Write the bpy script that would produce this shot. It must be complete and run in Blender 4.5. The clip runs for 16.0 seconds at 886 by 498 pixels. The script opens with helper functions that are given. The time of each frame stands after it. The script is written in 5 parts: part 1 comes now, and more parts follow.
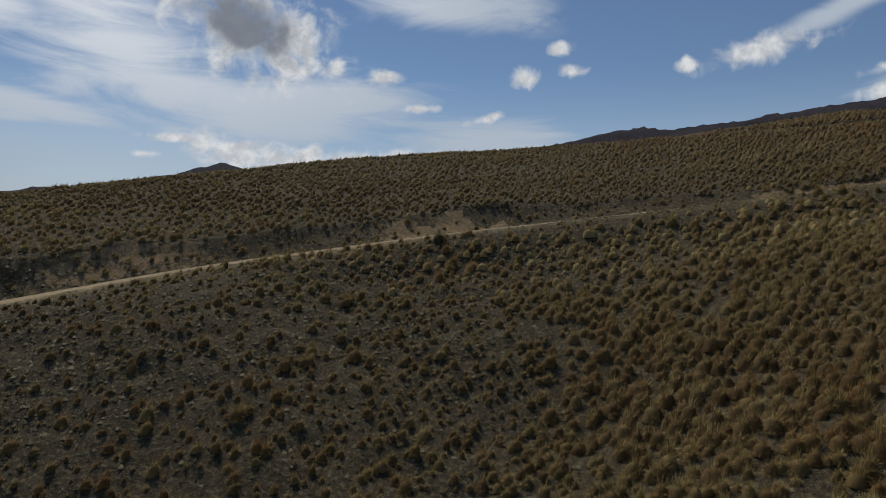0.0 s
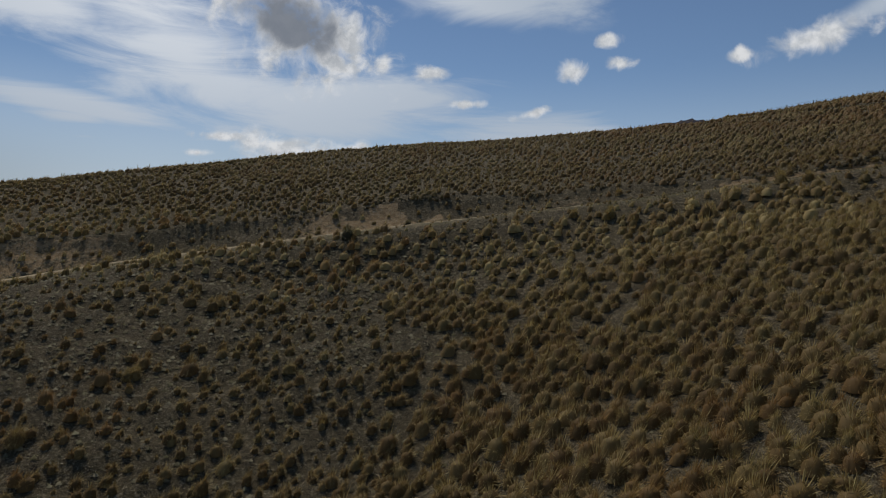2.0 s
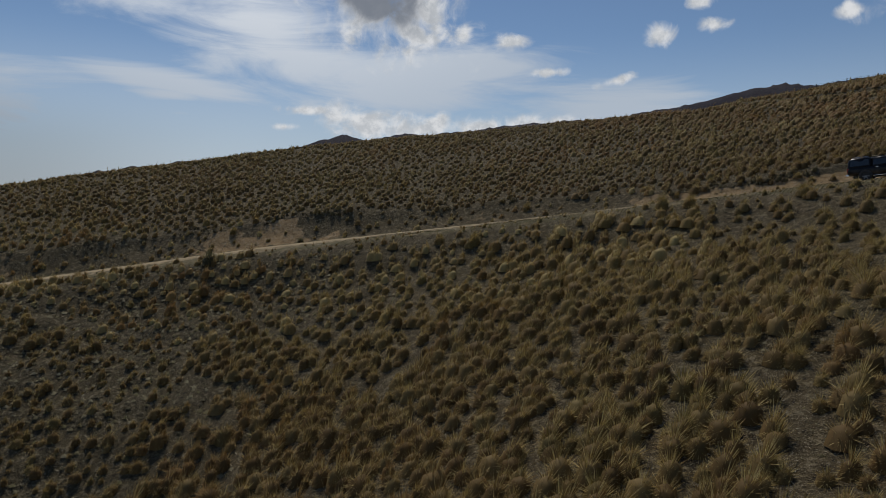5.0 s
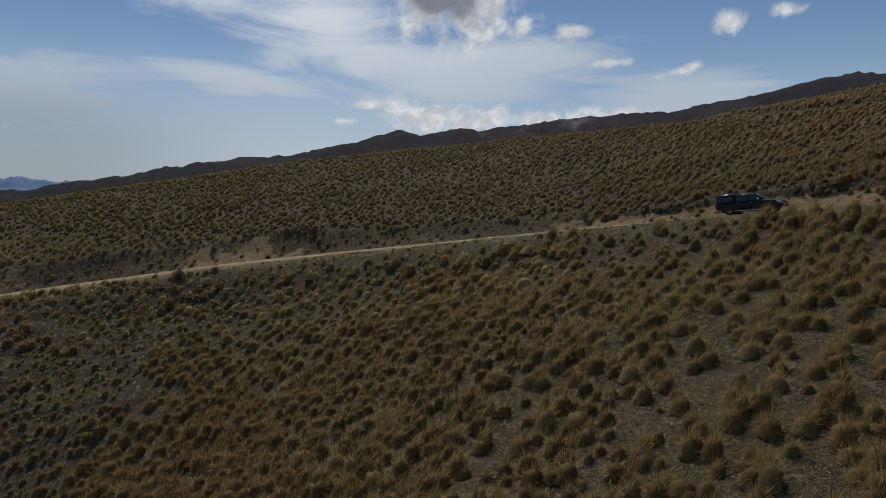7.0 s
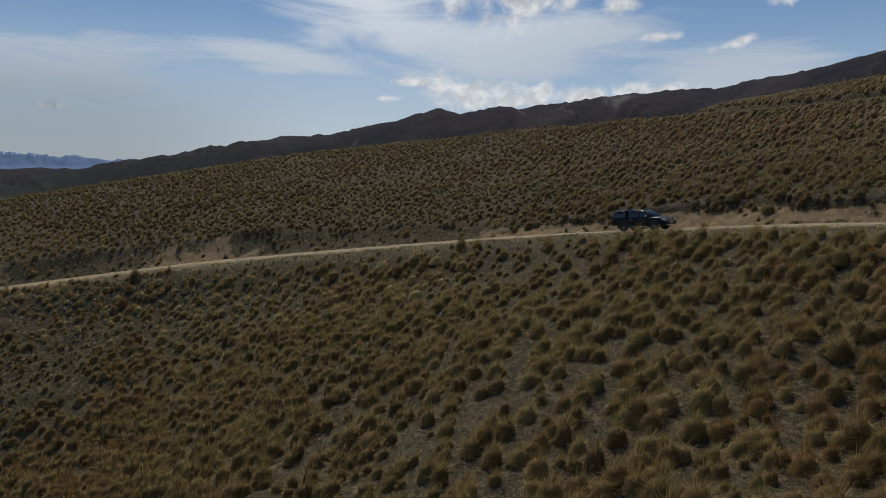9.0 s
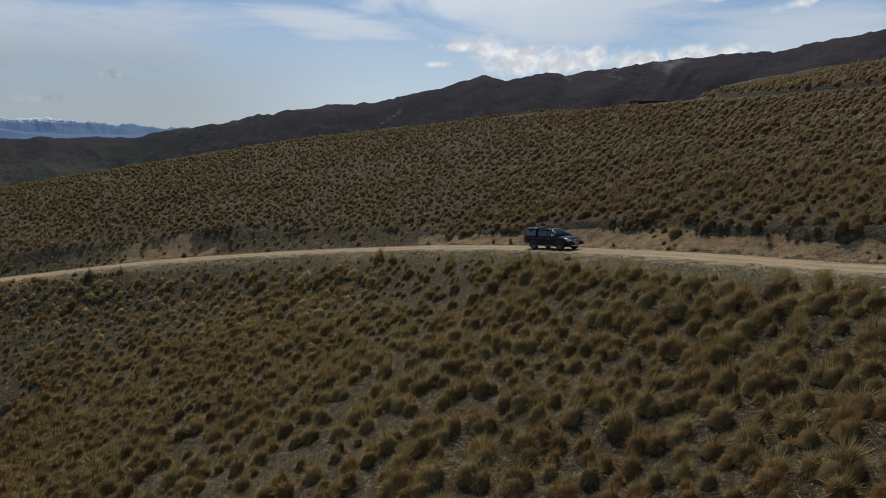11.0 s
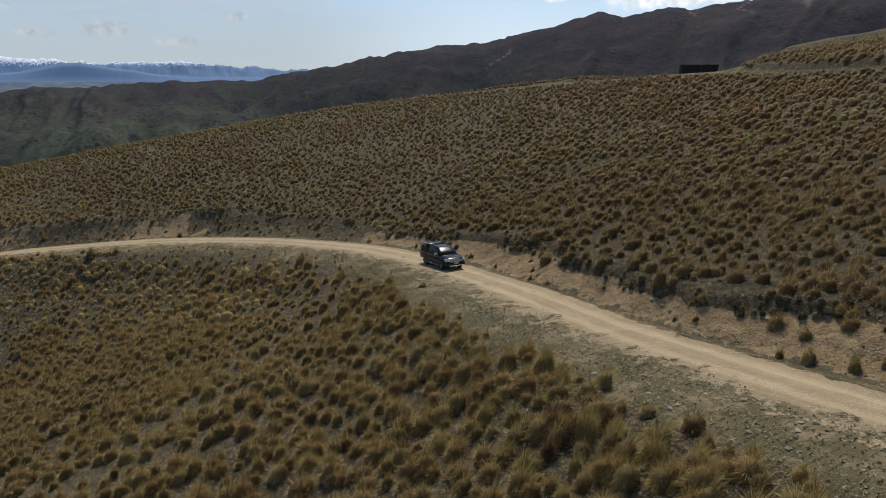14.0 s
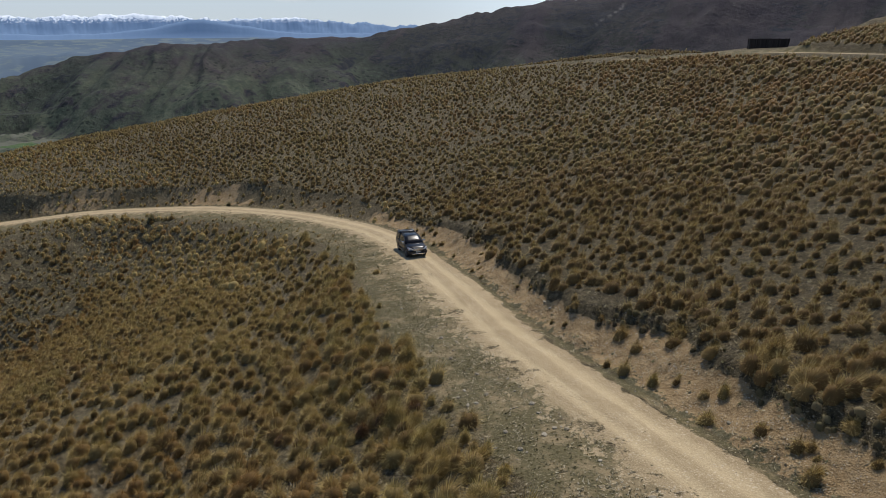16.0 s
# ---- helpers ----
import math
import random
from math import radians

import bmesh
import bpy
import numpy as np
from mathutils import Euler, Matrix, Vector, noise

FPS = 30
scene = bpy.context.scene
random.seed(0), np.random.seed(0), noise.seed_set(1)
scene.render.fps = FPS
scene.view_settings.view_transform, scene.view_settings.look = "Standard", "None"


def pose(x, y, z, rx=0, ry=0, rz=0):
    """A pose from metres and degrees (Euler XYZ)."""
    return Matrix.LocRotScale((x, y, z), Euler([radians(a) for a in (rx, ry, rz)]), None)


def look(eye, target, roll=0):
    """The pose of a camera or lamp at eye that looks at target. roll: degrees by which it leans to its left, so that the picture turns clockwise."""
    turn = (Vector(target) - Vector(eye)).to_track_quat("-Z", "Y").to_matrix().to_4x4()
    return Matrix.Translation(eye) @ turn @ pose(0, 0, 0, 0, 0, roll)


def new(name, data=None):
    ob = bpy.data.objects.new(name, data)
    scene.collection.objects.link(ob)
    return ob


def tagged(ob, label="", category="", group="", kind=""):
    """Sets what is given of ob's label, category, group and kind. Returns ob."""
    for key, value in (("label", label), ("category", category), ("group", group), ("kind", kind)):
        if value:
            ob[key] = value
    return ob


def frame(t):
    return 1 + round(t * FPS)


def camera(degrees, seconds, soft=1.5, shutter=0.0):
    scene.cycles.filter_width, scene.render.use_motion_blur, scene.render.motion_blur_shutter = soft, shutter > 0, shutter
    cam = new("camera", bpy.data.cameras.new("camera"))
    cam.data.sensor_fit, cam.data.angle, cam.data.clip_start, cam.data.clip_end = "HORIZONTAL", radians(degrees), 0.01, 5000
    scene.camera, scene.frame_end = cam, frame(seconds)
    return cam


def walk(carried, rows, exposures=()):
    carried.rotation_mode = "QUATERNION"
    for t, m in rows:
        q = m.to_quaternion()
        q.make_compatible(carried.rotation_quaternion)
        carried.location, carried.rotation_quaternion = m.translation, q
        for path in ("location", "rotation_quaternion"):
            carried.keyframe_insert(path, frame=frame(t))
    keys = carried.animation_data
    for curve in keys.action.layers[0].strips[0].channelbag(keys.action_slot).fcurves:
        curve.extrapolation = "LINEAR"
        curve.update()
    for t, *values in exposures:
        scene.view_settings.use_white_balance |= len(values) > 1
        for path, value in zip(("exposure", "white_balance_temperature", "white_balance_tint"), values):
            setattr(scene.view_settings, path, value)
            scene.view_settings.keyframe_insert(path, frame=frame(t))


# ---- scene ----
cam = camera(67.8, 16.0, 0.75)
# seconds, x, y, z, pitch, roll, yaw
ROWS = [
    (0.0, -1.236, -2.731, 43.080, -1.377, 0.574, -0.161),
    (0.5, 2.319, -1.544, 42.759, -1.363, 0.501, 0.910),
    (1.0, 5.850, 0.302, 42.490, -1.343, 0.453, 1.900),
    (1.5, 9.364, 2.726, 42.534, -1.423, 0.422, 2.853),
    (2.0, 12.857, 5.418, 43.115, -1.780, 0.397, 3.829),
    (2.5, 16.318, 7.978, 44.039, -2.358, 0.372, 4.856),
    (3.0, 19.729, 10.162, 44.975, -2.911, 0.342, 5.927),
    (3.5, 23.088, 11.890, 45.830, -3.400, 0.308, 7.036),
    (4.0, 26.468, 13.002, 46.678, -3.864, 0.268, 8.210),
    (4.5, 29.974, 13.283, 47.576, -4.179, 0.225, 9.462),
    (5.0, 33.652, 12.725, 48.544, -4.291, 0.185, 10.780),
    (5.5, 37.468, 11.535, 49.534, -4.289, 0.155, 12.129),
    (6.0, 41.336, 10.051, 50.478, -4.321, 0.141, 13.453),
    (6.5, 45.147, 8.653, 51.349, -4.511, 0.145, 14.697),
    (7.0, 48.806, 7.689, 52.205, -4.878, 0.163, 15.814),
    (7.5, 52.275, 7.363, 53.107, -5.342, 0.185, 16.792),
    (8.0, 55.606, 7.534, 54.035, -5.842, 0.201, 17.668),
    (8.5, 58.901, 7.898, 54.948, -6.330, 0.205, 18.542),
    (9.0, 62.186, 8.421, 55.853, -6.803, 0.199, 19.482),
    (9.5, 65.351, 9.339, 56.829, -7.346, 0.187, 20.469),
    (10.0, 68.322, 10.757, 57.939, -8.023, 0.169, 21.472),
    (10.5, 71.130, 12.575, 59.138, -8.805, 0.144, 22.517),
    (11.0, 73.865, 14.586, 60.339, -9.623, 0.110, 23.658),
    (11.5, 76.622, 16.568, 61.483, -10.427, 0.064, 24.943),
    (12.0, 79.454, 18.375, 62.603, -11.237, 0.005, 26.374),
    (12.5, 82.375, 19.990, 63.738, -12.078, -0.064, 27.929),
    (13.0, 85.364, 21.473, 64.872, -12.923, -0.139, 29.618),
    (13.5, 88.420, 22.859, 66.000, -13.766, -0.212, 31.469),
    (14.0, 91.565, 24.120, 67.136, -14.638, -0.277, 33.500),
    (14.5, 94.788, 25.219, 68.285, -15.559, -0.327, 35.675),
    (15.0, 98.066, 26.201, 69.411, -16.497, -0.357, 37.940),
    (15.5, 101.357, 27.193, 70.464, -17.381, -0.365, 40.275),
    (16.0, 104.625, 28.313, 71.434, -18.175, -0.347, 42.708),
]
walk(cam, [(t, pose(x, y, z) @ pose(0, 0, 0, 0, 0, yaw) @ pose(0, 0, 0, 90 + pitch) @ pose(0, 0, 0, 0, 0, roll)) for t, x, y, z, pitch, roll, yaw in ROWS],
     exposures=[(0.0, -0.55), (7.0, -0.54), (9.0, -0.47), (12.5, -0.11), (16.0, 0.33)])

# ---- world, sun ----
SUN_YAW, SUN_ELEV = 24.0, 55.0   # degrees to the left of +y, and above the horizon
world = bpy.data.worlds.new("sky")
scene.world = world
world.use_nodes = True


class Nodes:
    """Small helper to chain shader nodes."""

    def __init__(self, tree):
        self.tree = tree
        tree.nodes.clear()

    def node(self, kind, **sets):
        n = self.tree.nodes.new(kind)
        for k, v in sets.items():
            if k == "inp":
                for key, val in v.items():
                    self.put(n.inputs[key], val)
            elif k == "op":
                n.operation = v
            elif k == "blend":
                n.blend_type = v
            elif k == "dtype":
                n.data_type = v
            elif k == "attr":
                n.attribute_name = v
            elif k == "dims":
                n.noise_dimensions = v
            elif k == "vdims":
                n.voronoi_dimensions = v
            elif k == "feature":
                n.feature = v
            elif k == "clamp":
                n.use_clamp = v
        return n

    def put(self, socket, val):
        if isinstance(val, bpy.types.NodeSocket):
            self.tree.links.new(val, socket)
        else:
            socket.default_value = val

    def math(self, op, a, b=0.0, c=0.0, clamp=False):
        n = self.node("ShaderNodeMath", op=op, clamp=clamp)
        self.put(n.inputs[0], a), self.put(n.inputs[1], b), self.put(n.inputs[2], c)
        return n.outputs[0]

    def step(self, x, lo, hi):
        n = self.tree.nodes.new("ShaderNodeMapRange")
        n.interpolation_type = "SMOOTHSTEP"
        self.put(n.inputs["Value"], x)
        self.put(n.inputs["From Min"], lo), self.put(n.inputs["From Max"], hi)
        return n.outputs["Result"]

    def mix(self, f, a, b, blend="MIX"):
        n = self.node("ShaderNodeMix", dtype="RGBA", blend=blend)
        self.put(n.inputs["Factor"], f)
        a = (*a, 1) if isinstance(a, tuple) and len(a) == 3 else a
        b = (*b, 1) if isinstance(b, tuple) and len(b) == 3 else b
        self.put(n.inputs["A"], a), self.put(n.inputs["B"], b)
        return n.outputs["Result"]

    def noise(self, vec, scale, detail=4.0, rough=0.55, dist=0.0):
        n = self.node("ShaderNodeTexNoise", inp={"Vector": vec, "Scale": scale, "Detail": detail, "Roughness": rough, "Distortion": dist})
        return n.outputs["Fac"]

    def vor(self, vec, scale, feature="F1", out="Distance"):
        n = self.node("ShaderNodeTexVoronoi", feature=feature, inp={"Vector": vec, "Scale": scale})
        return n.outputs[out]


def sky_nodes():
    k = Nodes(world.node_tree)
    sky = k.tree.nodes.new("ShaderNodeTexSky")
    sky.sky_type, sky.sun_disc = "NISHITA", False
    sky.sun_elevation, sky.sun_rotation = radians(SUN_ELEV), radians(-SUN_YAW % 360)
    sky.altitude, sky.air_density, sky.dust_density, sky.ozone_density = 1200, 1.0, 0.05, 3.5
    d = k.tree.nodes.new("ShaderNodeTexCoord").outputs["Generated"]
    sep = k.tree.nodes.new("ShaderNodeSeparateXYZ")
    k.put(sep.inputs[0], d)
    yaw = k.math("MULTIPLY", k.math("ARCTAN2", k.math("MULTIPLY", sep.outputs[0], -1.0), sep.outputs[1]), 57.2958)
    elev = k.math("MULTIPLY", k.math("ARCSINE", sep.outputs[2]), 57.2958)
    comb = k.tree.nodes.new("ShaderNodeCombineXYZ")
    k.put(comb.inputs[0], yaw), k.put(comb.inputs[1], elev)
    ae = comb.outputs[0]
    def ellipse(ac, ec, ra, re, turn=0.0):
        c, q = math.cos(radians(turn)), math.sin(radians(turn))
        da, de = k.math("SUBTRACT", yaw, ac), k.math("SUBTRACT", elev, ec)
        u = k.math("MULTIPLY", k.math("ADD", k.math("MULTIPLY", da, c), k.math("MULTIPLY", de, q)), 1.0 / ra)
        v = k.math("MULTIPLY", k.math("SUBTRACT", k.math("MULTIPLY", de, c), k.math("MULTIPLY", da, q)), 1.0 / re)
        return k.math("SUBTRACT", 1.0, k.math("SQRT", k.math("ADD", k.math("MULTIPLY", u, u), k.math("MULTIPLY", v, v))))

    def union(shapes):
        total = None
        for shape in shapes:
            m = ellipse(*shape)
            total = m if total is None else k.math("MAXIMUM", total, m)
        return total

    # thin high veils, drawn out along the wind: yaw, elevation, half width, half height, turn
    stretch = k.tree.nodes.new("ShaderNodeMapping")
    k.put(stretch.inputs["Vector"], ae)
    stretch.inputs["Rotation"].default_value = (0, 0, radians(-12))
    stretch.inputs["Scale"].default_value = (0.07, 0.30, 1)
    wisp = k.noise(stretch.outputs[0], 1.0, 8.0, 0.6, 0.8)
    wisp = k.math("SUBTRACT", k.math("MULTIPLY", wisp, 2.0), 1.0)
    veils = union([(25, 13.0, 11.0, 5.0, 20), (13, 9.8, 15.0, 3.2, -4), (32, 8.8, 9.0, 1.3, 8), (-1, 18.6, 9.0, 2.0, 5), (-4, 7.5, 12.0, 2.6, 0), (-32, 17.0, 6.0, 1.0, -22),
                   (36, 16.0, 8.0, 2.5, 10), (33, 8.2, 5.0, 0.8, 0), (-38, 11.0, 6.0, 2.0, 0), (60, 7.0, 30.0, 4.0, 0)])
    veil = k.math("MULTIPLY", k.step(k.math("ADD", veils, k.math("MULTIPLY", wisp, 1.1)), -0.22, 0.75), 0.92)
    haze = k.math("MULTIPLY", k.step(elev, 14.0, 1.0), k.math("ADD", 0.55, k.math("MULTIPLY", k.step(yaw, 0.0, 45.0), 0.32)))
    veil = k.math("MAXIMUM", veil, haze)
    # heaped clouds
    heaps = union([(16.6, 16.2, 8.4, 4.8, 20), (12.2, 15.6, 3.0, 3.4, 60), (13.6, 14.0, 3.2, 1.5, 15), (-25.7, 14.4, 4.8, 1.3, -12), (-20.2, 13.6, 1.1, 0.6), (-7.2, 13.1, 1.8, 1.0),
                   (-10.9, 13.6, 1.5, 0.7), (-10.0, 15.4, 1.2, 0.7), (5.0, 13.1, 2.0, 0.8), (1.9, 10.6, 2.0, 0.45), (9.1, 13.8, 1.0, 0.9), (-3.8, 9.8, 1.9, 0.5, -15),
                   (18.1, 6.6, 3.6, 1.8), (12.4, 6.2, 4.5, 1.5), (8.0, 6.0, 4.6, 1.3), (2.0, 6.3, 5.0, 0.9), (22.4, 7.4, 2.2, 0.5), (24.2, 6.0, 1.8, 0.45),
                   (-34.0, 10.6, 3.0, 0.8, -12), (-35, 12.4, 3.0, 0.6, -12)])
    puff = k.math("SUBTRACT", k.math("MULTIPLY", k.noise(ae, 0.42, 9.0, 0.56, 0.5), 2.4), 1.2)
    body = k.step(k.math("ADD", heaps, k.math("MULTIPLY", puff, 0.95)), -0.06, 0.80)
    core = k.step(k.math("ADD", ellipse(16.6, 16.6, 5.4, 2.7, 20), k.math("MULTIPLY", puff, 0.45)), -0.12, 0.62)
    shade = k.step(k.noise(ae, 0.9, 6.0, 0.6), 0.35, 0.65)
    white = k.mix(shade, CLOUD_GREY, CLOUD_WHITE)
    white = k.mix(k.math("MULTIPLY", core, 0.92), white, CLOUD_DARK)
    wool = union([(59.5, 3.6, 2.6, 0.7), (54.5, 2.7, 2.2, 0.5), (64.5, 3.2, 3.0, 0.4), (50.0, 4.6, 2.5, 0.5), (67.0, 5.0, 3.5, 0.8)])
    wool = k.math("MULTIPLY", k.step(k.math("ADD", wool, k.math("MULTIPLY", puff, 1.0)), 0.0, 1.0), 0.7)
    near_sun = k.step(ellipse(24, 24, 34, 20), 0.0, 0.8)
    col = k.mix(veil, sky.outputs[0], k.mix(near_sun, k.mix(k.math("MULTIPLY", k.step(yaw, 26.0, 48.0), k.step(elev, 10.0, 4.0)), CLOUD_VEIL, CLOUD_FAR), CLOUD_GLOW))
    col = k.mix(wool, col, k.mix(shade, (3.6, 4.0, 4.6), (6.0, 6.3, 6.7)))
    col = k.mix(body, col, white)
    bg = k.node("ShaderNodeBackground", inp={"Color": col, "Strength": SKY})
    out = k.tree.nodes.new("ShaderNodeOutputWorld")
    k.put(out.inputs[0], bg.outputs[0])


SKY = 0.094
CLOUD_WHITE, CLOUD_GREY, CLOUD_DARK, CLOUD_VEIL, CLOUD_GLOW = (10.6, 10.8, 11.1), (7.4, 7.8, 8.3), (2.5, 2.85, 3.5), (6.6, 7.5, 8.7), (11.0, 11.5, 12.2)
CLOUD_FAR = (4.35, 4.95, 5.7)
sky_nodes()
sun = new("sun", bpy.data.lights.new("sun", "SUN"))
sun.data.energy, sun.data.angle, sun.data.color = 2.95, radians(0.6), (1.0, 0.94, 0.85)
a, e = radians(SUN_YAW), radians(SUN_ELEV)
sun.matrix_world = look((-math.sin(a) * math.cos(e) * 100, math.cos(a) * math.cos(e) * 100, math.sin(e) * 100), (0, 0, 0))


# ---- materials ----
def material(name):
    m = bpy.data.materials.new(name)
    m.use_nodes = True
    return m, Nodes(m.node_tree)


def finish(k, color, rough=0.9, bump=None, strength=0.4, distance=0.05, metal=0.0, spec=0.2, alpha=None, trans=None):
    b = k.node("ShaderNodeBsdfPrincipled", inp={"Base Color": (*color, 1) if isinstance(color, tuple) and len(color) == 3 else color, "Roughness": rough, "Metallic": metal, "Specular IOR Level": spec})
    if bump is not None:
        n = k.node("ShaderNodeBump", inp={"Height": bump, "Strength": strength, "Distance": distance})
        k.put(b.inputs["Normal"], n.outputs[0])
    if trans is not None:
        k.put(b.inputs["Transmission Weight"], trans)
    out = k.tree.nodes.new("ShaderNodeOutputMaterial")
    k.put(out.inputs[0], b.outputs[0])
    return b


def ground_material():
    m, k = material("hill ground")
    p = k.tree.nodes.new("ShaderNodeNewGeometry").outputs["Position"]
    zone = k.tree.nodes.new("ShaderNodeSeparateColor")
    k.put(zone.inputs[0], k.node("ShaderNodeAttribute", attr="zone").outputs["Color"])
    road, verge, bank = zone.outputs[0], zone.outputs[1], zone.outputs[2]
    off = k.node("ShaderNodeAttribute", attr="offset").outputs["Fac"]
    big = k.noise(p, 0.045, 3.0)
    mid = k.noise(p, 0.55, 5.0, 0.6)
    fine = k.noise(p, 6.0, 5.0, 0.7)
    grit = k.vor(p, 7.0)
    # open hill: brown soil, dead litter, grey shards
    litter = k.noise(p, 2.6, 7.0, 0.72)
    soil = k.mix(k.step(mid, 0.35, 0.65), (0.090, 0.068, 0.036), (0.145, 0.111, 0.060))
    soil = k.mix(k.step(big, 0.4, 0.62), soil, (0.098, 0.076, 0.038))
    soil = k.mix(k.step(litter, 0.52, 0.62), soil, (0.25, 0.200, 0.120))
    soil = k.mix(k.step(litter, 0.47, 0.34), soil, (0.026, 0.021, 0.015))
    shard = k.math("MULTIPLY", k.step(k.vor(p, 3.2), 0.20, 0.10), k.step(fine, 0.45, 0.6))
    peat = k.node("ShaderNodeAttribute", attr="peat").outputs["Fac"]
    soil = k.mix(k.math("MULTIPLY", peat, 0.72), soil, k.mix(k.step(litter, 0.4, 0.62), (0.030, 0.025, 0.015), (0.088, 0.070, 0.038)))
    soil = k.mix(shard, soil, (0.36, 0.32, 0.25))
    soil = k.mix(k.math("MULTIPLY", k.step(fine, 0.58, 0.75), 0.7), soil, (0.20, 0.165, 0.105))
    soil = k.mix(k.math("MULTIPLY", k.step(fine, 0.45, 0.28), 0.7), soil, (0.04, 0.034, 0.025))
    fleck = k.noise(p, 15.0, 4.0, 0.7)
    soil = k.mix(k.math("MULTIPLY", k.step(fleck, 0.57, 0.63), 0.85), soil, (0.36, 0.31, 0.22))
    soil = k.mix(k.math("MULTIPLY", k.step(fleck, 0.45, 0.38), 0.7), soil, (0.030, 0.025, 0.019))
    pebble = k.math("MULTIPLY", k.step(k.vor(p, 6.5), 0.34, 0.22), k.step(k.noise(p, 1.1, 3.0), 0.42, 0.6))
    # verge: thin dry turf over gravel
    turf = k.mix(k.step(k.noise(p, 0.5, 7.0, 0.68), 0.38, 0.52), (0.25, 0.190, 0.107), (0.118, 0.099, 0.050))
    turf = k.mix(k.math("MULTIPLY", k.step(fleck, 0.56, 0.64), 0.35), turf, (0.32, 0.275, 0.18))
    turf = k.mix(k.math("MULTIPLY", k.step(fleck, 0.46, 0.36), 0.4), turf, (0.075, 0.066, 0.042))
    turf = k.mix(k.math("MULTIPLY", k.step(k.noise(p, 2.2, 6.0, 0.7), 0.54, 0.62), 0.75), turf, (0.088, 0.077, 0.041))
    turf = k.mix(k.math("MULTIPLY", pebble, 0.4), turf, (0.44, 0.37, 0.25))
    # cut bank: ochre subsoil with crumbs
    clay = k.mix(k.step(k.noise(p, 1.6, 5.0), 0.35, 0.7), (0.285, 0.190, 0.094), (0.405, 0.282, 0.148))
    clay = k.mix(k.math("MULTIPLY", k.step(fine, 0.60, 0.7), 0.6), clay, (0.16, 0.125, 0.08))
    clay = k.mix(k.math("MULTIPLY", k.step(k.noise(p, 0.9, 6.0, 0.65), 0.56, 0.66), 0.7), clay, (0.17, 0.128, 0.076))
    clay = k.mix(k.math("MULTIPLY", k.step(fleck, 0.55, 0.63), 0.6), clay, (0.52, 0.41, 0.27))
    clay = k.mix(k.math("MULTIPLY", pebble, 0.7), clay, (0.50, 0.43, 0.33))
    # damp moss and dead mat along the drain and in patches
    moss = k.math("MULTIPLY", k.step(k.math("ADD", k.noise(p, 1.3, 6.0, 0.7), k.math("MULTIPLY", k.step(off, 4.0, 2.6), 0.24)), 0.64, 0.73), 0.85)
    clay = k.mix(moss, clay, k.mix(k.step(fine, 0.4, 0.6), (0.052, 0.056, 0.030), (0.11, 0.105, 0.062)))
    # gravel carriageway with two wheel tracks
    track = k.math("ABSOLUTE", k.math("SUBTRACT", k.math("ABSOLUTE", off), 0.88))
    wob = k.math("MULTIPLY", k.math("SUBTRACT", k.noise(p, 0.25, 3.0), 0.5), 0.7)
    track = k.step(k.math("ADD", track, wob), 0.62, 0.12)
    lane = k.mix(k.step(mid, 0.3, 0.7), (0.32, 0.240, 0.131), (0.41, 0.313, 0.178))
    along = k.tree.nodes.new("ShaderNodeCombineXYZ")
    flat = k.tree.nodes.new("ShaderNodeSeparateXYZ")
    k.put(flat.inputs[0], p)
    k.put(along.inputs[0], k.math("MULTIPLY", off, 3.2))
    k.put(along.inputs[1], k.math("MULTIPLY", flat.outputs[0], 0.22)), k.put(along.inputs[2], k.math("MULTIPLY", flat.outputs[1], 0.22))
    comb = k.noise(along.outputs[0], 1.0, 5.0, 0.65)
    lane = k.mix(k.math("MULTIPLY", k.step(comb, 0.48, 0.34), 0.45), lane, (0.30, 0.22, 0.125))
    lane = k.mix(k.math("MULTIPLY", k.step(comb, 0.52, 0.68), 0.5), lane, (0.58, 0.46, 0.28))
    lane = k.mix(k.math("MULTIPLY", k.math("SUBTRACT", 1.0, track), 0.35), lane, (0.33, 0.25, 0.155))
    lane = k.mix(k.math("MULTIPLY", track, 0.6), lane, (0.54, 0.42, 0.255))
    lane = k.mix(k.math("MULTIPLY", k.step(fleck, 0.53, 0.63), 0.5), lane, (0.66, 0.54, 0.36))
    lane = k.mix(k.math("MULTIPLY", k.step(fleck, 0.45, 0.36), 0.55), lane, (0.26, 0.19, 0.115))
    lane = k.mix(k.math("MULTIPLY", pebble, 0.5), lane, (0.62, 0.53, 0.40))
    lane = k.mix(k.math("MULTIPLY", k.step(fine, 0.6, 0.75), 0.5), lane, (0.25, 0.19, 0.125))
    edge = k.math("MULTIPLY", k.math("SUBTRACT", k.noise(p, 0.6, 8.0, 0.7), 0.5), 2.0)
    col = k.mix(k.step(k.math("ADD", verge, k.math("MULTIPLY", edge, 0.9)), 0.35, 0.65), soil, turf)
    col = k.mix(k.step(k.math("ADD", bank, k.math("MULTIPLY", edge, 0.7)), 0.4, 0.6), col, clay)
    fray = k.math("MULTIPLY", k.math("SUBTRACT", k.noise(p, 1.0, 8.0, 0.75), 0.5), 2.6)
    col = k.mix(k.step(k.math("ADD", road, fray), 0.40, 0.62), col, lane)
    rough = k.mix(road, litter, fine)
    h = k.math("ADD", k.math("MULTIPLY", rough, 1.0), k.math("ADD", k.math("MULTIPLY", fine, 0.25), k.math("MULTIPLY", k.step(grit, 0.5, 0.0), 0.12)))
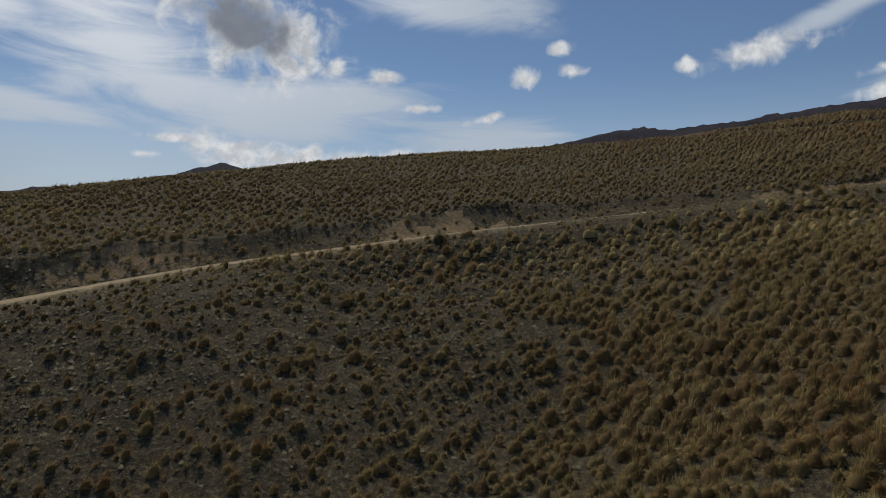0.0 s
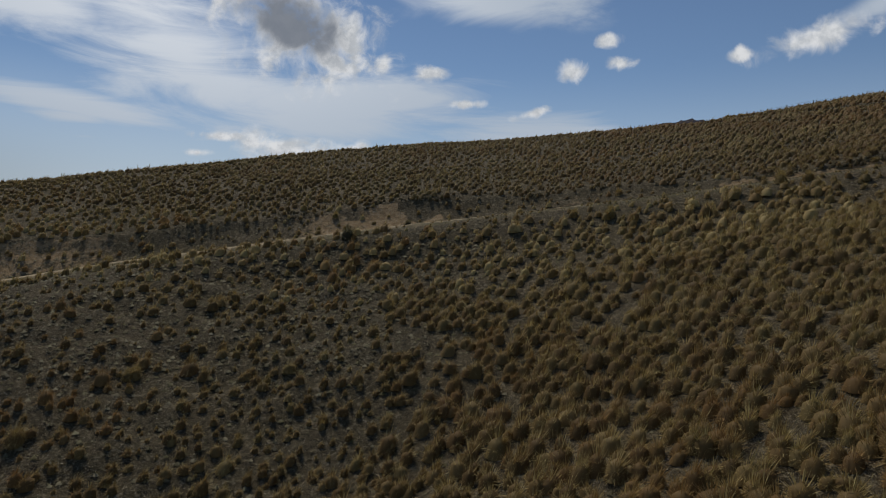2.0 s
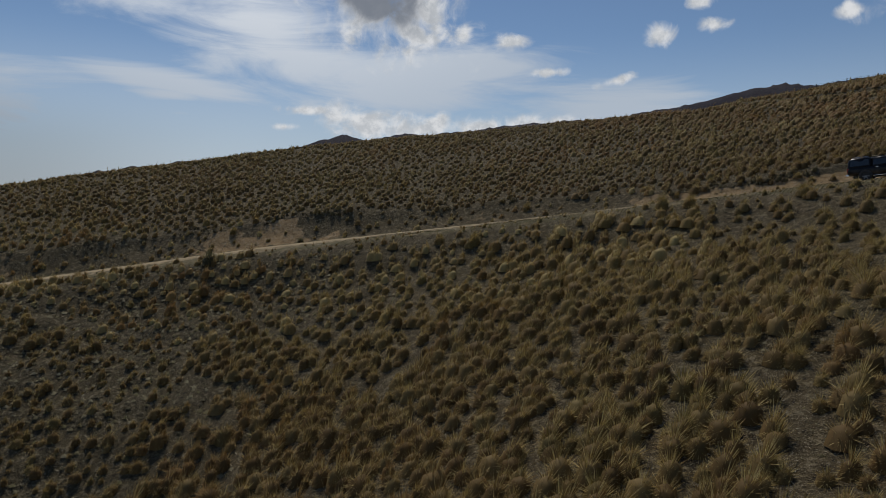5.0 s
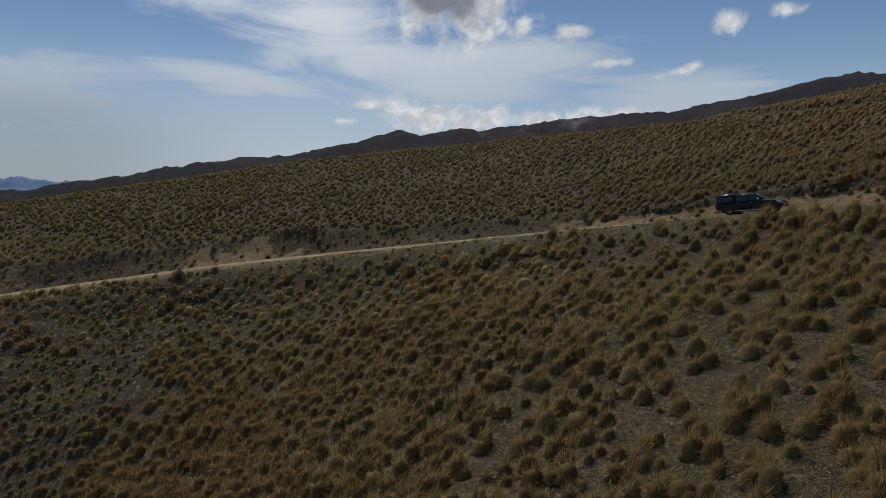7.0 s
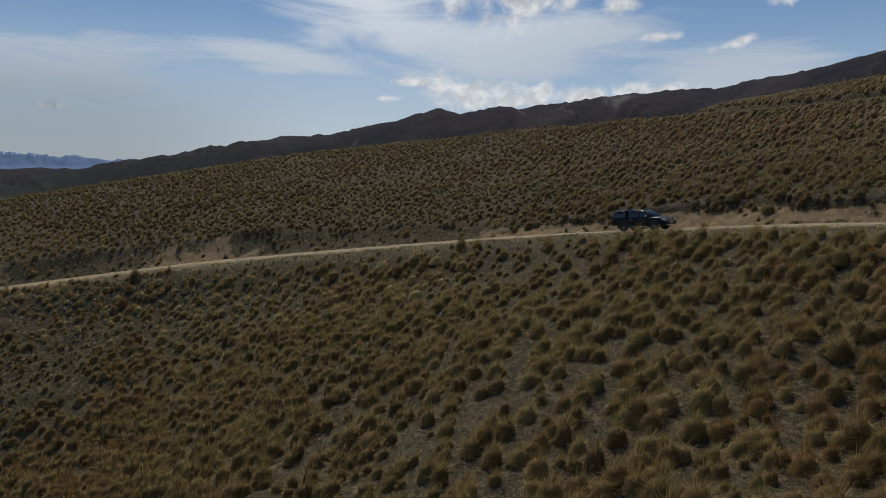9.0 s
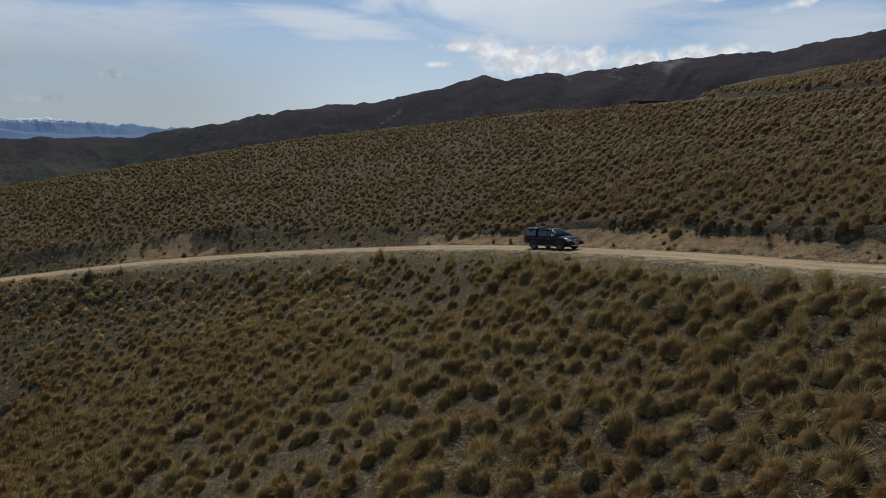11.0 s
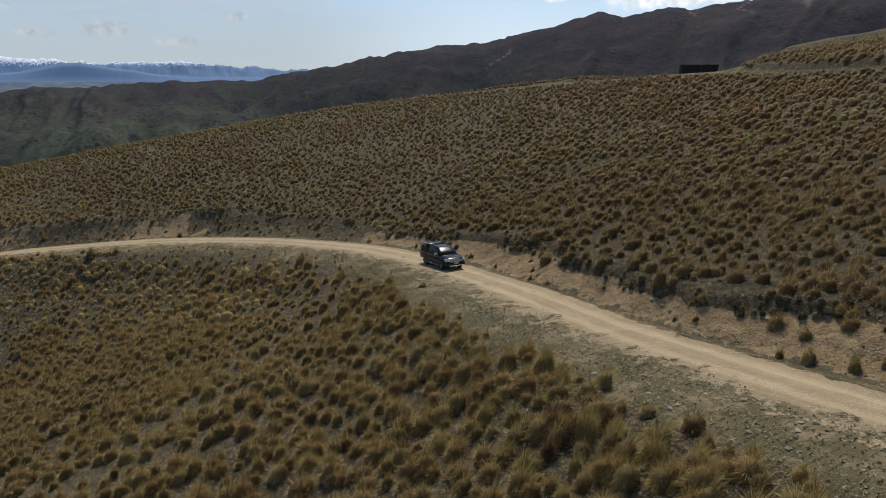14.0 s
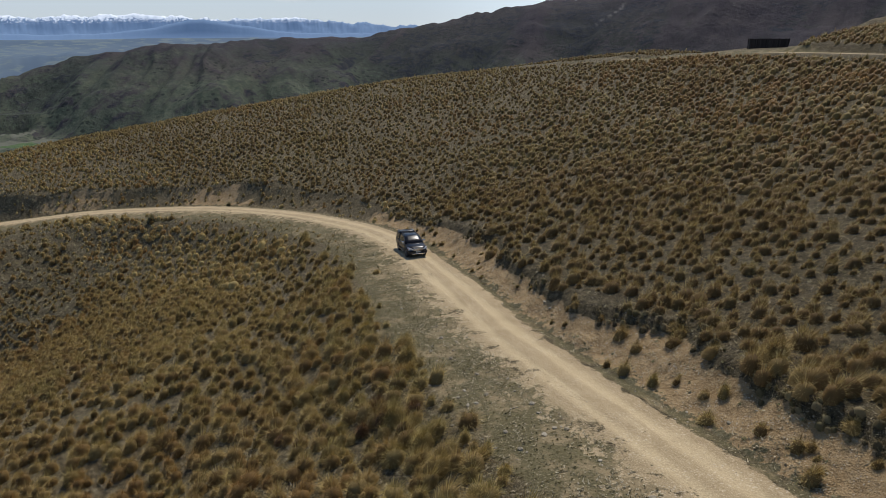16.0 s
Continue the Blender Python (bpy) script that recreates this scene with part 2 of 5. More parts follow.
    finish(k, col, 0.95, h, k.math("SUBTRACT", 1.0, k.math("MULTIPLY", k.math("MAXIMUM", road, k.math("MULTIPLY", verge, 0.9)), 0.65)), 0.28, spec=0.1)
    return m


def tussock_material(name, dark, light, tip):
    m, k = material(name)
    island = k.tree.nodes.new("ShaderNodeNewGeometry").outputs["Random Per Island"]
    tint = k.tree.nodes.new("ShaderNodeSeparateColor")
    attribute = k.node("ShaderNodeAttribute", attr="tint")
    k.put(tint.inputs[0], attribute.outputs["Color"])
    stretch = k.tree.nodes.new("ShaderNodeMapping")
    k.put(stretch.inputs["Vector"], k.tree.nodes.new("ShaderNodeNewGeometry").outputs["Position"])
    stretch.inputs["Scale"].default_value = (26, 26, 7)
    streak = k.noise(stretch.outputs[0], 1.0, 3.0, 0.6)
    col = k.mix(tint.outputs[0], dark, light)
    col = k.mix(k.step(streak, 0.42, 0.62), k.mix(0.55, col, dark), col)
    col = k.mix(k.math("MULTIPLY", tint.outputs[1], 0.5), col, (0.25, 0.215, 0.058))
    col = k.mix(k.math("MULTIPLY", k.math("SUBTRACT", 1.0, attribute.outputs["Alpha"]), 0.75), col, (0.36, 0.185, 0.055))
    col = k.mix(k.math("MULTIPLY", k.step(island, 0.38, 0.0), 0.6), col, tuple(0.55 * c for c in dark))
    # shade painted in: darker low blades and inner cores, from the tint's blue
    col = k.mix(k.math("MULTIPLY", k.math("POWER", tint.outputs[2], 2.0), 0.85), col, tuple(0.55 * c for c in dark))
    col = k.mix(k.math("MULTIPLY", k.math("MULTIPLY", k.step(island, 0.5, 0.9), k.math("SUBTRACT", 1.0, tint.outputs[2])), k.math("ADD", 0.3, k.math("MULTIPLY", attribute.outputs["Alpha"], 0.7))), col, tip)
    b = finish(k, col, 0.75, spec=0.25)
    t = k.node("ShaderNodeBsdfTranslucent", inp={"Color": col})
    mixn = k.node("ShaderNodeMixShader", inp={0: 0.22, 1: b.outputs[0], 2: t.outputs[0]})
    for n in k.tree.nodes:
        if n.type == "OUTPUT_MATERIAL":
            k.put(n.inputs[0], mixn.outputs[0])
    return m


def far_material():
    m, k = material("far hills")
    p = k.tree.nodes.new("ShaderNodeNewGeometry").outputs["Position"]
    sep = k.tree.nodes.new("ShaderNodeSeparateXYZ")
    k.put(sep.inputs[0], p)
    n1, n2, n3 = k.noise(p, 0.004, 6.0, 0.6), k.noise(p, 0.016, 9.0, 0.68), k.noise(p, 0.06, 7.0, 0.7)
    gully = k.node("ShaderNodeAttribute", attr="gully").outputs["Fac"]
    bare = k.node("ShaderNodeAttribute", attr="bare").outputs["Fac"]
    # dark blue-grey base: cloud shade and distance haze put into the colour
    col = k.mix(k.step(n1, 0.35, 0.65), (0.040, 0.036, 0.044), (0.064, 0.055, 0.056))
    col = k.mix(k.math("MULTIPLY", k.step(n2, 0.52, 0.66), 0.5), col, (0.050, 0.047, 0.050))
    col = k.mix(k.math("MULTIPLY", k.step(n3, 0.55, 0.68), 0.28), col, (0.115, 0.098, 0.084))
    green = k.math("MULTIPLY", k.step(k.math("ADD", sep.outputs[2], k.math("MULTIPLY", k.math("SUBTRACT", n1, 0.5), 240.0)), 60.0, -90.0), k.step(n2, 0.66, 0.46))
    col = k.mix(k.math("MULTIPLY", green, 0.85), col, k.mix(k.step(n3, 0.42, 0.6), (0.074, 0.090, 0.062), (0.114, 0.129, 0.084)))
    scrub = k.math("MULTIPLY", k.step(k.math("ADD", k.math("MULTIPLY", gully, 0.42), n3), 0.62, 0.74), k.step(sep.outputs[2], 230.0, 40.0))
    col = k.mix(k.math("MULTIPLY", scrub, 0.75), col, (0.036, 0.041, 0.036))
    bush = k.math("MULTIPLY", k.step(k.vor(p, 0.055), 0.36, 0.26), k.math("MULTIPLY", k.step(k.noise(p, 0.007, 4.0), 0.44, 0.56), k.step(sep.outputs[2], 120.0, -40.0)))
    col = k.mix(k.math("MULTIPLY", bush, 0.8), col, (0.026, 0.032, 0.028))
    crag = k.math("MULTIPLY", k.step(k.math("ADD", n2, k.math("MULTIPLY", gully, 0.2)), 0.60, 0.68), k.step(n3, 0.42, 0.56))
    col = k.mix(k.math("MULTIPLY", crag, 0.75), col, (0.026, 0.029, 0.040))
    slab = k.math("MULTIPLY", k.step(n3, 0.60, 0.66), k.math("MULTIPLY", k.step(n2, 0.50, 0.58), k.step(sep.outputs[2], 60.0, 190.0)))
    col = k.mix(k.math("MULTIPLY", slab, 0.5), col, (0.17, 0.16, 0.16))
    col = k.mix(bare, col, (0.27, 0.245, 0.225))
    field = k.vor(p, 0.006, "F1", "Color")
    up = k.tree.nodes.new("ShaderNodeSeparateXYZ")
    k.put(up.inputs[0], k.tree.nodes.new("ShaderNodeNewGeometry").outputs["Normal"])
    flat = k.math("MULTIPLY", k.step(up.outputs[2], 0.975, 0.99), k.step(sep.outputs[2], -140.0, -165.0))
    # field colours dulled, with haze painted in
    col = k.mix(flat, col, k.mix(k.step(field, 0.4, 0.6), (0.085, 0.125, 0.058), (0.135, 0.135, 0.105)))
    finish(k, col, 0.95, k.math("ADD", n2, k.math("MULTIPLY", n3, 0.3)), 0.75, 14.0, spec=0.05)
    return m


def plain_material():
    m, k = material("far plain")
    p = k.tree.nodes.new("ShaderNodeNewGeometry").outputs["Position"]
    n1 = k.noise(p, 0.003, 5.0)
    # blue of the distance haze put into the plain's colour
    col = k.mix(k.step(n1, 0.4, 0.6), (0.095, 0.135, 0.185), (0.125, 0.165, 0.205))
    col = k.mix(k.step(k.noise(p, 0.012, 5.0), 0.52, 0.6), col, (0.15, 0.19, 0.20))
    finish(k, col, 0.9, spec=0.1)
    return m


def mountain_material(name="snowy mountains", snow=1.0):
    m, k = material(name)
    p = k.tree.nodes.new("ShaderNodeNewGeometry").outputs["Position"]
    sep = k.tree.nodes.new("ShaderNodeSeparateXYZ")
    k.put(sep.inputs[0], p)
    n1 = k.noise(p, 0.075, 8.0, 0.75)
    line = k.step(k.math("ADD", sep.outputs[2], k.math("MULTIPLY", k.math("SUBTRACT", n1, 0.5), 190.0)), 150.0, 166.0)
    line = k.math("MULTIPLY", line, snow)
    # rock painted blue to carry the distance haze
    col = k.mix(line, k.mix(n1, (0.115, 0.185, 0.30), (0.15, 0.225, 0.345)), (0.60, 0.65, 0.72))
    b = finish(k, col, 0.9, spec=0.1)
    k.put(b.inputs["Emission Color"], col)       # distance haze added as a glow, far outside the place
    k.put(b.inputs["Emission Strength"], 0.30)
    return m


GROUND = ground_material()
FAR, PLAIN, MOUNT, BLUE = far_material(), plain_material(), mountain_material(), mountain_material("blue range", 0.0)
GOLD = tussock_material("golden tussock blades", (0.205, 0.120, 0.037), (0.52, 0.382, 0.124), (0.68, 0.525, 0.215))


# ---- the lie of the land ----
def lattice(ix, iy, seed):
    h = (ix.astype(np.int64) * 374761393 + iy.astype(np.int64) * 668265263 + seed * 1442695041) & 0x7FFFFFFF
    h = ((h ^ (h >> 13)) * 1274126177) & 0x7FFFFFFF
    return ((h ^ (h >> 16)) & 0xFFFF) / 65535.0


def vnoise(x, y, size, seed=0):
    """Smooth noise from -1 to 1 with features of that size."""
    x, y = np.asarray(x, float) / size, np.asarray(y, float) / size
    ix, iy = np.floor(x), np.floor(y)
    fx, fy = x - ix, y - iy
    fx, fy = fx * fx * (3 - 2 * fx), fy * fy * (3 - 2 * fy)
    ix, iy = ix.astype(np.int64), iy.astype(np.int64)
    a, b = lattice(ix, iy, seed), lattice(ix + 1, iy, seed)
    c, d = lattice(ix, iy + 1, seed), lattice(ix + 1, iy + 1, seed)
    return 2 * ((a + (b - a) * fx) * (1 - fy) + (c + (d - c) * fx) * fy) - 1


def fbm(x, y, size, octaves=4, seed=0):
    return sum(vnoise(x, y, size / 2 ** i, seed + 17 * i) / 2 ** i for i in range(octaves))


def smooth(x, lo, hi):
    t = np.clip((x - lo) / (hi - lo), 0, 1)
    return t * t * (3 - 2 * t)


# the slope as a quartic in x and y
SLOPE = (47.6173, 15.5215, 0.1752, 0.1581, -1.2125, 7.2122, -8.4058, 5.5538, 0.4675, 8.5926, -3.915, -2.7916, -0.0931, 5.1962, -2.6967)
# hollows and spurs on it: x, y, reach, height
FOLDS = ((10, 48, 18, -3.42), (65, 68, 18, 1.37), (-25, 53, 13, 2.82), (5, 94, 9, 1.3), (-20, 98, 9, 1.4), (70, 38, 9, -1.77), (5, 53, 9, 1.54), (5, 43, 9, -1.28),
         (35, 98, 9, 0.53), (70, 93, 9, 0.8), (15, 93, 9, -0.3), (5, 63, 9, -0.46))


def open_slope(x, y):
    xc, yc = np.clip(x, -95, 112), np.clip(y, 12, 184)
    u, v = (xc - 20) / 80, (yc - 90) / 60
    z, n = 0, 0
    for i in range(5):
        for j in range(5 - i):
            z, n = z + SLOPE[n] * u ** i * v ** j, n + 1
    for fx, fy, reach, high in FOLDS:
        z = z + high * np.exp(-((x - fx) ** 2 + (y - fy) ** 2) / reach ** 2)
    z = z - 0.32 * np.maximum(y - 186.5, 0) - 0.34 * np.maximum(12 - y, 0) - 0.25 * np.maximum(-95 - x, 0) + 0.02 * np.maximum(x - 112, 0)
    # the knoll behind the upper track
    z = z + 9.0 * np.exp(-((x - 86) / 55.8) ** 2 - ((y - 206) / 9.7) ** 2) * smooth(y + 0.55 * (x - 85), 151, 160) - 7.2 * smooth(x, 100, 140)
    return z + 0.20 * fbm(x, y, 5.0, 4, 5) + 0.30 * vnoise(x, y, 1.5, 21) * (1 - smooth(x, 0, 30)) * (1 - smooth(y, 60, 76)) + 0.35 * fbm(x, y, 28.0, 2, 9)



class Track:
    """A road centre line through knots with x growing."""

    def __init__(self, knots):
        k = np.array(knots, float)
        xs = np.arange(k[0, 0], k[-1, 0], 0.3)
        i = np.clip(np.searchsorted(k[:, 0], xs) - 1, 0, len(k) - 2)
        h = k[i + 1, 0] - k[i, 0]
        t = (xs - k[i, 0]) / h
        cols = [xs]
        for c in (1, 2):
            g = np.gradient(k[:, c], k[:, 0])
            cols.append((2 * t ** 3 - 3 * t ** 2 + 1) * k[i, c] + (t ** 3 - 2 * t ** 2 + t) * h * g[i] + (3 * t ** 2 - 2 * t ** 3) * k[i + 1, c] + (t ** 3 - t ** 2) * h * g[i + 1])
        self.p = np.stack(cols, -1)
        d = np.gradient(self.p[:, :2], axis=0)
        self.way = d / np.linalg.norm(d, axis=1)[:, None]

    def near(self, x, y, reach):
        """Signed distance (plus: uphill side), height and station for points within reach; others get a distance of 999."""
        d, z, s = np.full(x.shape, 999.0), np.zeros(x.shape), np.zeros(x.shape)
        coarse = np.full(x.shape, 1e9)
        for q in self.p[::24]:
            np.minimum(coarse, (x - q[0]) ** 2 + (y - q[1]) ** 2, out=coarse)
        for ids in np.array_split(np.nonzero(coarse < (reach + 5) ** 2)[0], 60):
            if len(ids) == 0:
                continue
            px, py = x[ids], y[ids]
            kx = (px[:, None] - self.p[None, :, 0]) ** 2 + (py[:, None] - self.p[None, :, 1]) ** 2
            j = np.argmin(kx, axis=1)
            d[ids] = self.way[j, 0] * (py - self.p[j, 1]) - self.way[j, 1] * (px - self.p[j, 0])
            z[ids], s[ids] = self.p[j, 2], self.p[j, 0]
        return d, z, s


MAIN = Track([(-110, 29, 23.5), (-75, 48.0, 30.2), (-60, 55.84, 32.98), (-45, 63.72, 35.78), (-30, 71.24, 38.69), (-15, 76.76, 40.94), (0, 80.49, 43.07), (12, 82.29, 44.49),
              (24, 82.57, 45.92), (36, 81.0, 47.42), (46, 78.55, 48.71), (56, 74.4, 49.95), (64, 69.75, 50.95), (72, 65.15, 51.85), (80, 60.4, 52.6),
              (88, 56.25, 53.5), (96, 52.1, 54.55), (106, 46.9, 55.7), (130, 35, 57.5)])
UPPER = Track([(20, 168, 64.0), (40, 167, 66.0), (57, 166, 67.4), (72, 157.5, 67.8), (85, 148, 68.0), (95, 143, 68.4), (112, 135, 68.6), (140, 124, 69.0)])


def lip_at(s):
    """How far the top of the cut bank lies from the centre line; wider at the slip."""
    return 5.6 + 1.4 * (1 - smooth(s, 28, 44)) + (0.5 + 0.8 * smooth(s, 30, 55)) * vnoise(s, 0 * s, 5.5, 4) + 0.3 * vnoise(s, 0 * s, 1.7, 6) - 1.2 * smooth(s, 30, 48) * (1 - smooth(s, 48, 62)) + 0.5 * np.exp(-(s / 4.5) ** 2) - 0.5 * smooth(s, 60, 72) + 1.1 * smooth(s, 78, 96)


def land(x, y, zones=False):
    """Height of the ground; with zones also the shares of road, verge and bank and the offset from the centre line."""
    x, y = np.asarray(x, float).ravel(), np.asarray(y, float).ravel()
    z = open_slope(x, y)
    d, rz, s = MAIN.near(x, y, 24)
    on = d < 900
    half = 2.15 + 0.25 * vnoise(s, d * 0, 9, 3)
    lip = lip_at(s)
    # downhill: level shoulder, then down to the slope
    low = rz - 0.03 * np.maximum(-d - 2, 0) - 0.06 * smooth(-d, 2.0, 2.8) + 0.05 * fbm(x, y, 1.6, 3, 8)
    w = smooth(-d, 4.8, 13.0)
    down = low * (1 - w) + z * w
    # uphill: shallow drain, raked bank, broken lip
    top = z - 0.18 - 0.36 * smooth(s, 44, 60)
    f = np.clip((d - 2.7) / np.maximum(lip - 2.7, 0.5), 0, 1)
    rise = rz - 0.14 * smooth(d, 2.0, 2.7) + (np.maximum(top - rz, 0.2) + 0.14) * f ** (1.0 + 0.1 * smooth(s, 40, 60))
    rise = rise + 0.16 * fbm(x, y, 1.3, 3, 12) * smooth(d, 2.4, 3.4)
    soft_lip = 1.3 * (1 - smooth(s, 36, 56))
    w2 = smooth(d, lip - 0.15 - soft_lip, lip + 0.45 + soft_lip)
    up = rise * (1 - w2) + z * w2
    rut = -0.05 * np.exp(-((np.abs(d) - 0.88) / 0.3) ** 2) + 0.02 * fbm(x, y, 0.9, 2, 2)
    flat = rz + rut
    zz = np.where(d < -half, down, np.where(d > half, up, flat))
    z = np.where(on, zz, z)
    road = np.where(on, np.where(d < 0, np.clip((half + 2.8 + d) / 4.8, 0, 1), smooth(half + 0.6 - d, 0.0, 1.2)), 0)
    verge = np.where(on, smooth(-d, 1.5, 2.5) * (1 - smooth(-d, 5.5 + 1.5 * vnoise(s, 0 * s, 8, 14), 8.5)) + 0.6 * smooth(d, 1.6, 2.2) * (1 - smooth(d, 2.6, 3.6)), 0)
    cover = np.clip(0.18 + 0.45 * vnoise(s, 0 * s, 6, 77) + smooth(s, 34, 50), 0, 1)
    slip = 1 - np.abs(s - 1.0) / (7.5 - 5.6 * np.clip((d - 3.0) / np.maximum(lip - 3.0, 0.5), 0, 1)) + 0.45 * fbm(x, y, 2.4, 3, 79)
    cover = np.maximum(cover, 0.85 * smooth(slip, 0.0, 0.4))
    bank = np.where(on, smooth(d, 2.4, 3.2) * (1 - smooth(d, lip - 0.35, lip + 0.05)) * cover, 0)
    d2, rz2, s2 = UPPER.near(x, y, 42)
    on2 = d2 < 900
    # levelled ground behind the upper track
    cap = rz2 + 0.25 + 0.015 * d2
    z = np.where(on2 & (d2 > 0), z - smooth(x, 28, 42) * (1 - smooth(x, 60, 71)) * np.maximum(z - cap, 0), z)
    pad = 3.0 * np.exp(-((s2 - 52) / 12) ** 2)
    w = smooth(d2, 2.4, 4.2) * (d2 > 0) + smooth(-d2, 2.6, 6.0) * (d2 <= 0)
    inside = smooth(x, 24, 38)
    w = 1 - (1 - w) * inside
    z = np.where(on2, rz2 * (1 - w) + z * w, z)
    r2 = np.where(on2, smooth(2.5 - np.abs(d2), 0, 0.8) * 0.85 * inside, 0)
    road, verge = np.maximum(road, r2), np.maximum(verge, np.where(on2, smooth(2.8 + 3 * pad - np.abs(d2), 0, 1.4) * inside, 0))
    if not zones:
        return z
    return z, road, verge, bank, np.where(on, d, 99), np.where(on2, d2, 99)


def grid_mesh(name, X, Y, Z, mats, face_mat=None):
    """A sheet over a rectangular array of places."""
    n, m = X.shape
    mesh = bpy.data.meshes.new(name)
    idx = np.arange(n * m).reshape(n, m)
    quads = np.stack([idx[:-1, :-1], idx[1:, :-1], idx[1:, 1:], idx[:-1, 1:]], -1).reshape(-1, 4)
    mesh.vertices.add(n * m)
    mesh.vertices.foreach_set("co", np.stack([X, Y, Z], -1).astype(np.float32).ravel())
    mesh.loops.add(quads.size)
    mesh.loops.foreach_set("vertex_index", quads.astype(np.int32).ravel())
    mesh.polygons.add(len(quads))
    mesh.polygons.foreach_set("loop_start", np.arange(0, quads.size, 4, dtype=np.int32))
    for mat in mats:
        mesh.materials.append(mat)
    if face_mat is not None:
        mesh.polygons.foreach_set("material_index", face_mat.astype(np.int32))
    mesh.update(calc_edges=True)
    mesh.polygons.foreach_set("use_smooth", np.ones(len(quads), dtype=bool))
    return mesh


def spread(lo, hi, step, far_lo, far_hi):
    """Even steps in the middle that widen outwards."""
    mid = list(np.arange(lo, hi, step))
    a, s = [lo], step
    while a[-1] > far_lo:
        s *= 1.18
        a.append(a[-1] - s)
    b, s = [mid[-1]], step
    while b[-1] < far_hi:
        s *= 1.18
        b.append(b[-1] + s)
    return np.array(a[:0:-1] + mid + b[1:])


gx, gy = spread(-75, 108, 0.5, -300, 280), spread(28, 176, 0.5, -120, 330)
# closer mesh where the track passes near
gx = np.unique(np.r_[gx, np.arange(52.25, 108, 0.25).round(3)])
gx = gx[np.r_[True, np.diff(gx) > 0.1]]
gy = np.unique(np.r_[gy, np.arange(45.25, 84, 0.25).round(3)])
gy = gy[np.r_[True, np.diff(gy) > 0.1]]
GX, GY = np.meshgrid(gx, gy, indexing="xy")
gz, z_road, z_verge, z_bank, z_off, _ = land(GX, GY, True)
mesh = grid_mesh("ground", GX, GY, gz.reshape(GX.shape), [GROUND])
lay = mesh.attributes.new("zone", "FLOAT_COLOR", "POINT")
lay.data.foreach_set("color", np.stack([z_road, z_verge, z_bank, np.ones_like(gz)], -1).astype(np.float32).ravel())
lay = mesh.attributes.new("offset", "FLOAT", "POINT")
lay.data.foreach_set("value", np.clip(z_off, -30, 30).astype(np.float32))
lay = mesh.attributes.new("peat", "FLOAT", "POINT")
peat_x, peat_y = GX.ravel(), GY.ravel()
peat_d = peat_y - np.interp(peat_x, MAIN.p[:, 0], MAIN.p[:, 1])
peat = np.where(peat_d > 0, 0.7 * smooth(peat_x, 20, 60) * (1 - 0.6 * smooth(peat_d, 10, 60)), 0.35 * smooth(peat_x, 68, 82) + 0.38 * (1 - smooth(peat_x + 8 * fbm(peat_x, peat_y, 20, 2, 23), 0, 40)))
lay.data.foreach_set("value", peat.astype(np.float32))
tagged(new("ground", mesh), "stony tussock hillside with a gravel track cut across it", "hillside", kind="structure")

# ---- far country ----
CREST_YAW = (-60, -34, -28, -22, -17.5, -15.4, -13.5, -10, -7.5, -4.4, -2.5, 1, 5, 9, 13, 15, 18.2, 20.0, 21.6, 23.5, 26, 29, 33, 36.5, 41, 45, 48.5, 54, 60, 64, 67, 70, 73, 76, 82, 95)
CREST_ELEV = (11.5, 10.1, 9.5, 8.9, 8.5, 8.7, 8.45, 7.8, 7.35, 6.9, 6.55, 6.45, 6.25, 5.8, 5.3, 5.4, 4.75, 5.3, 4.8, 4.2, 3.75, 3.1, 2.75, 2.25, 1.45, 0.65, 0.1, 0.0, -0.25, -0.5, -0.9, -1.2, -2.1, -3.6, -5.5, -8)


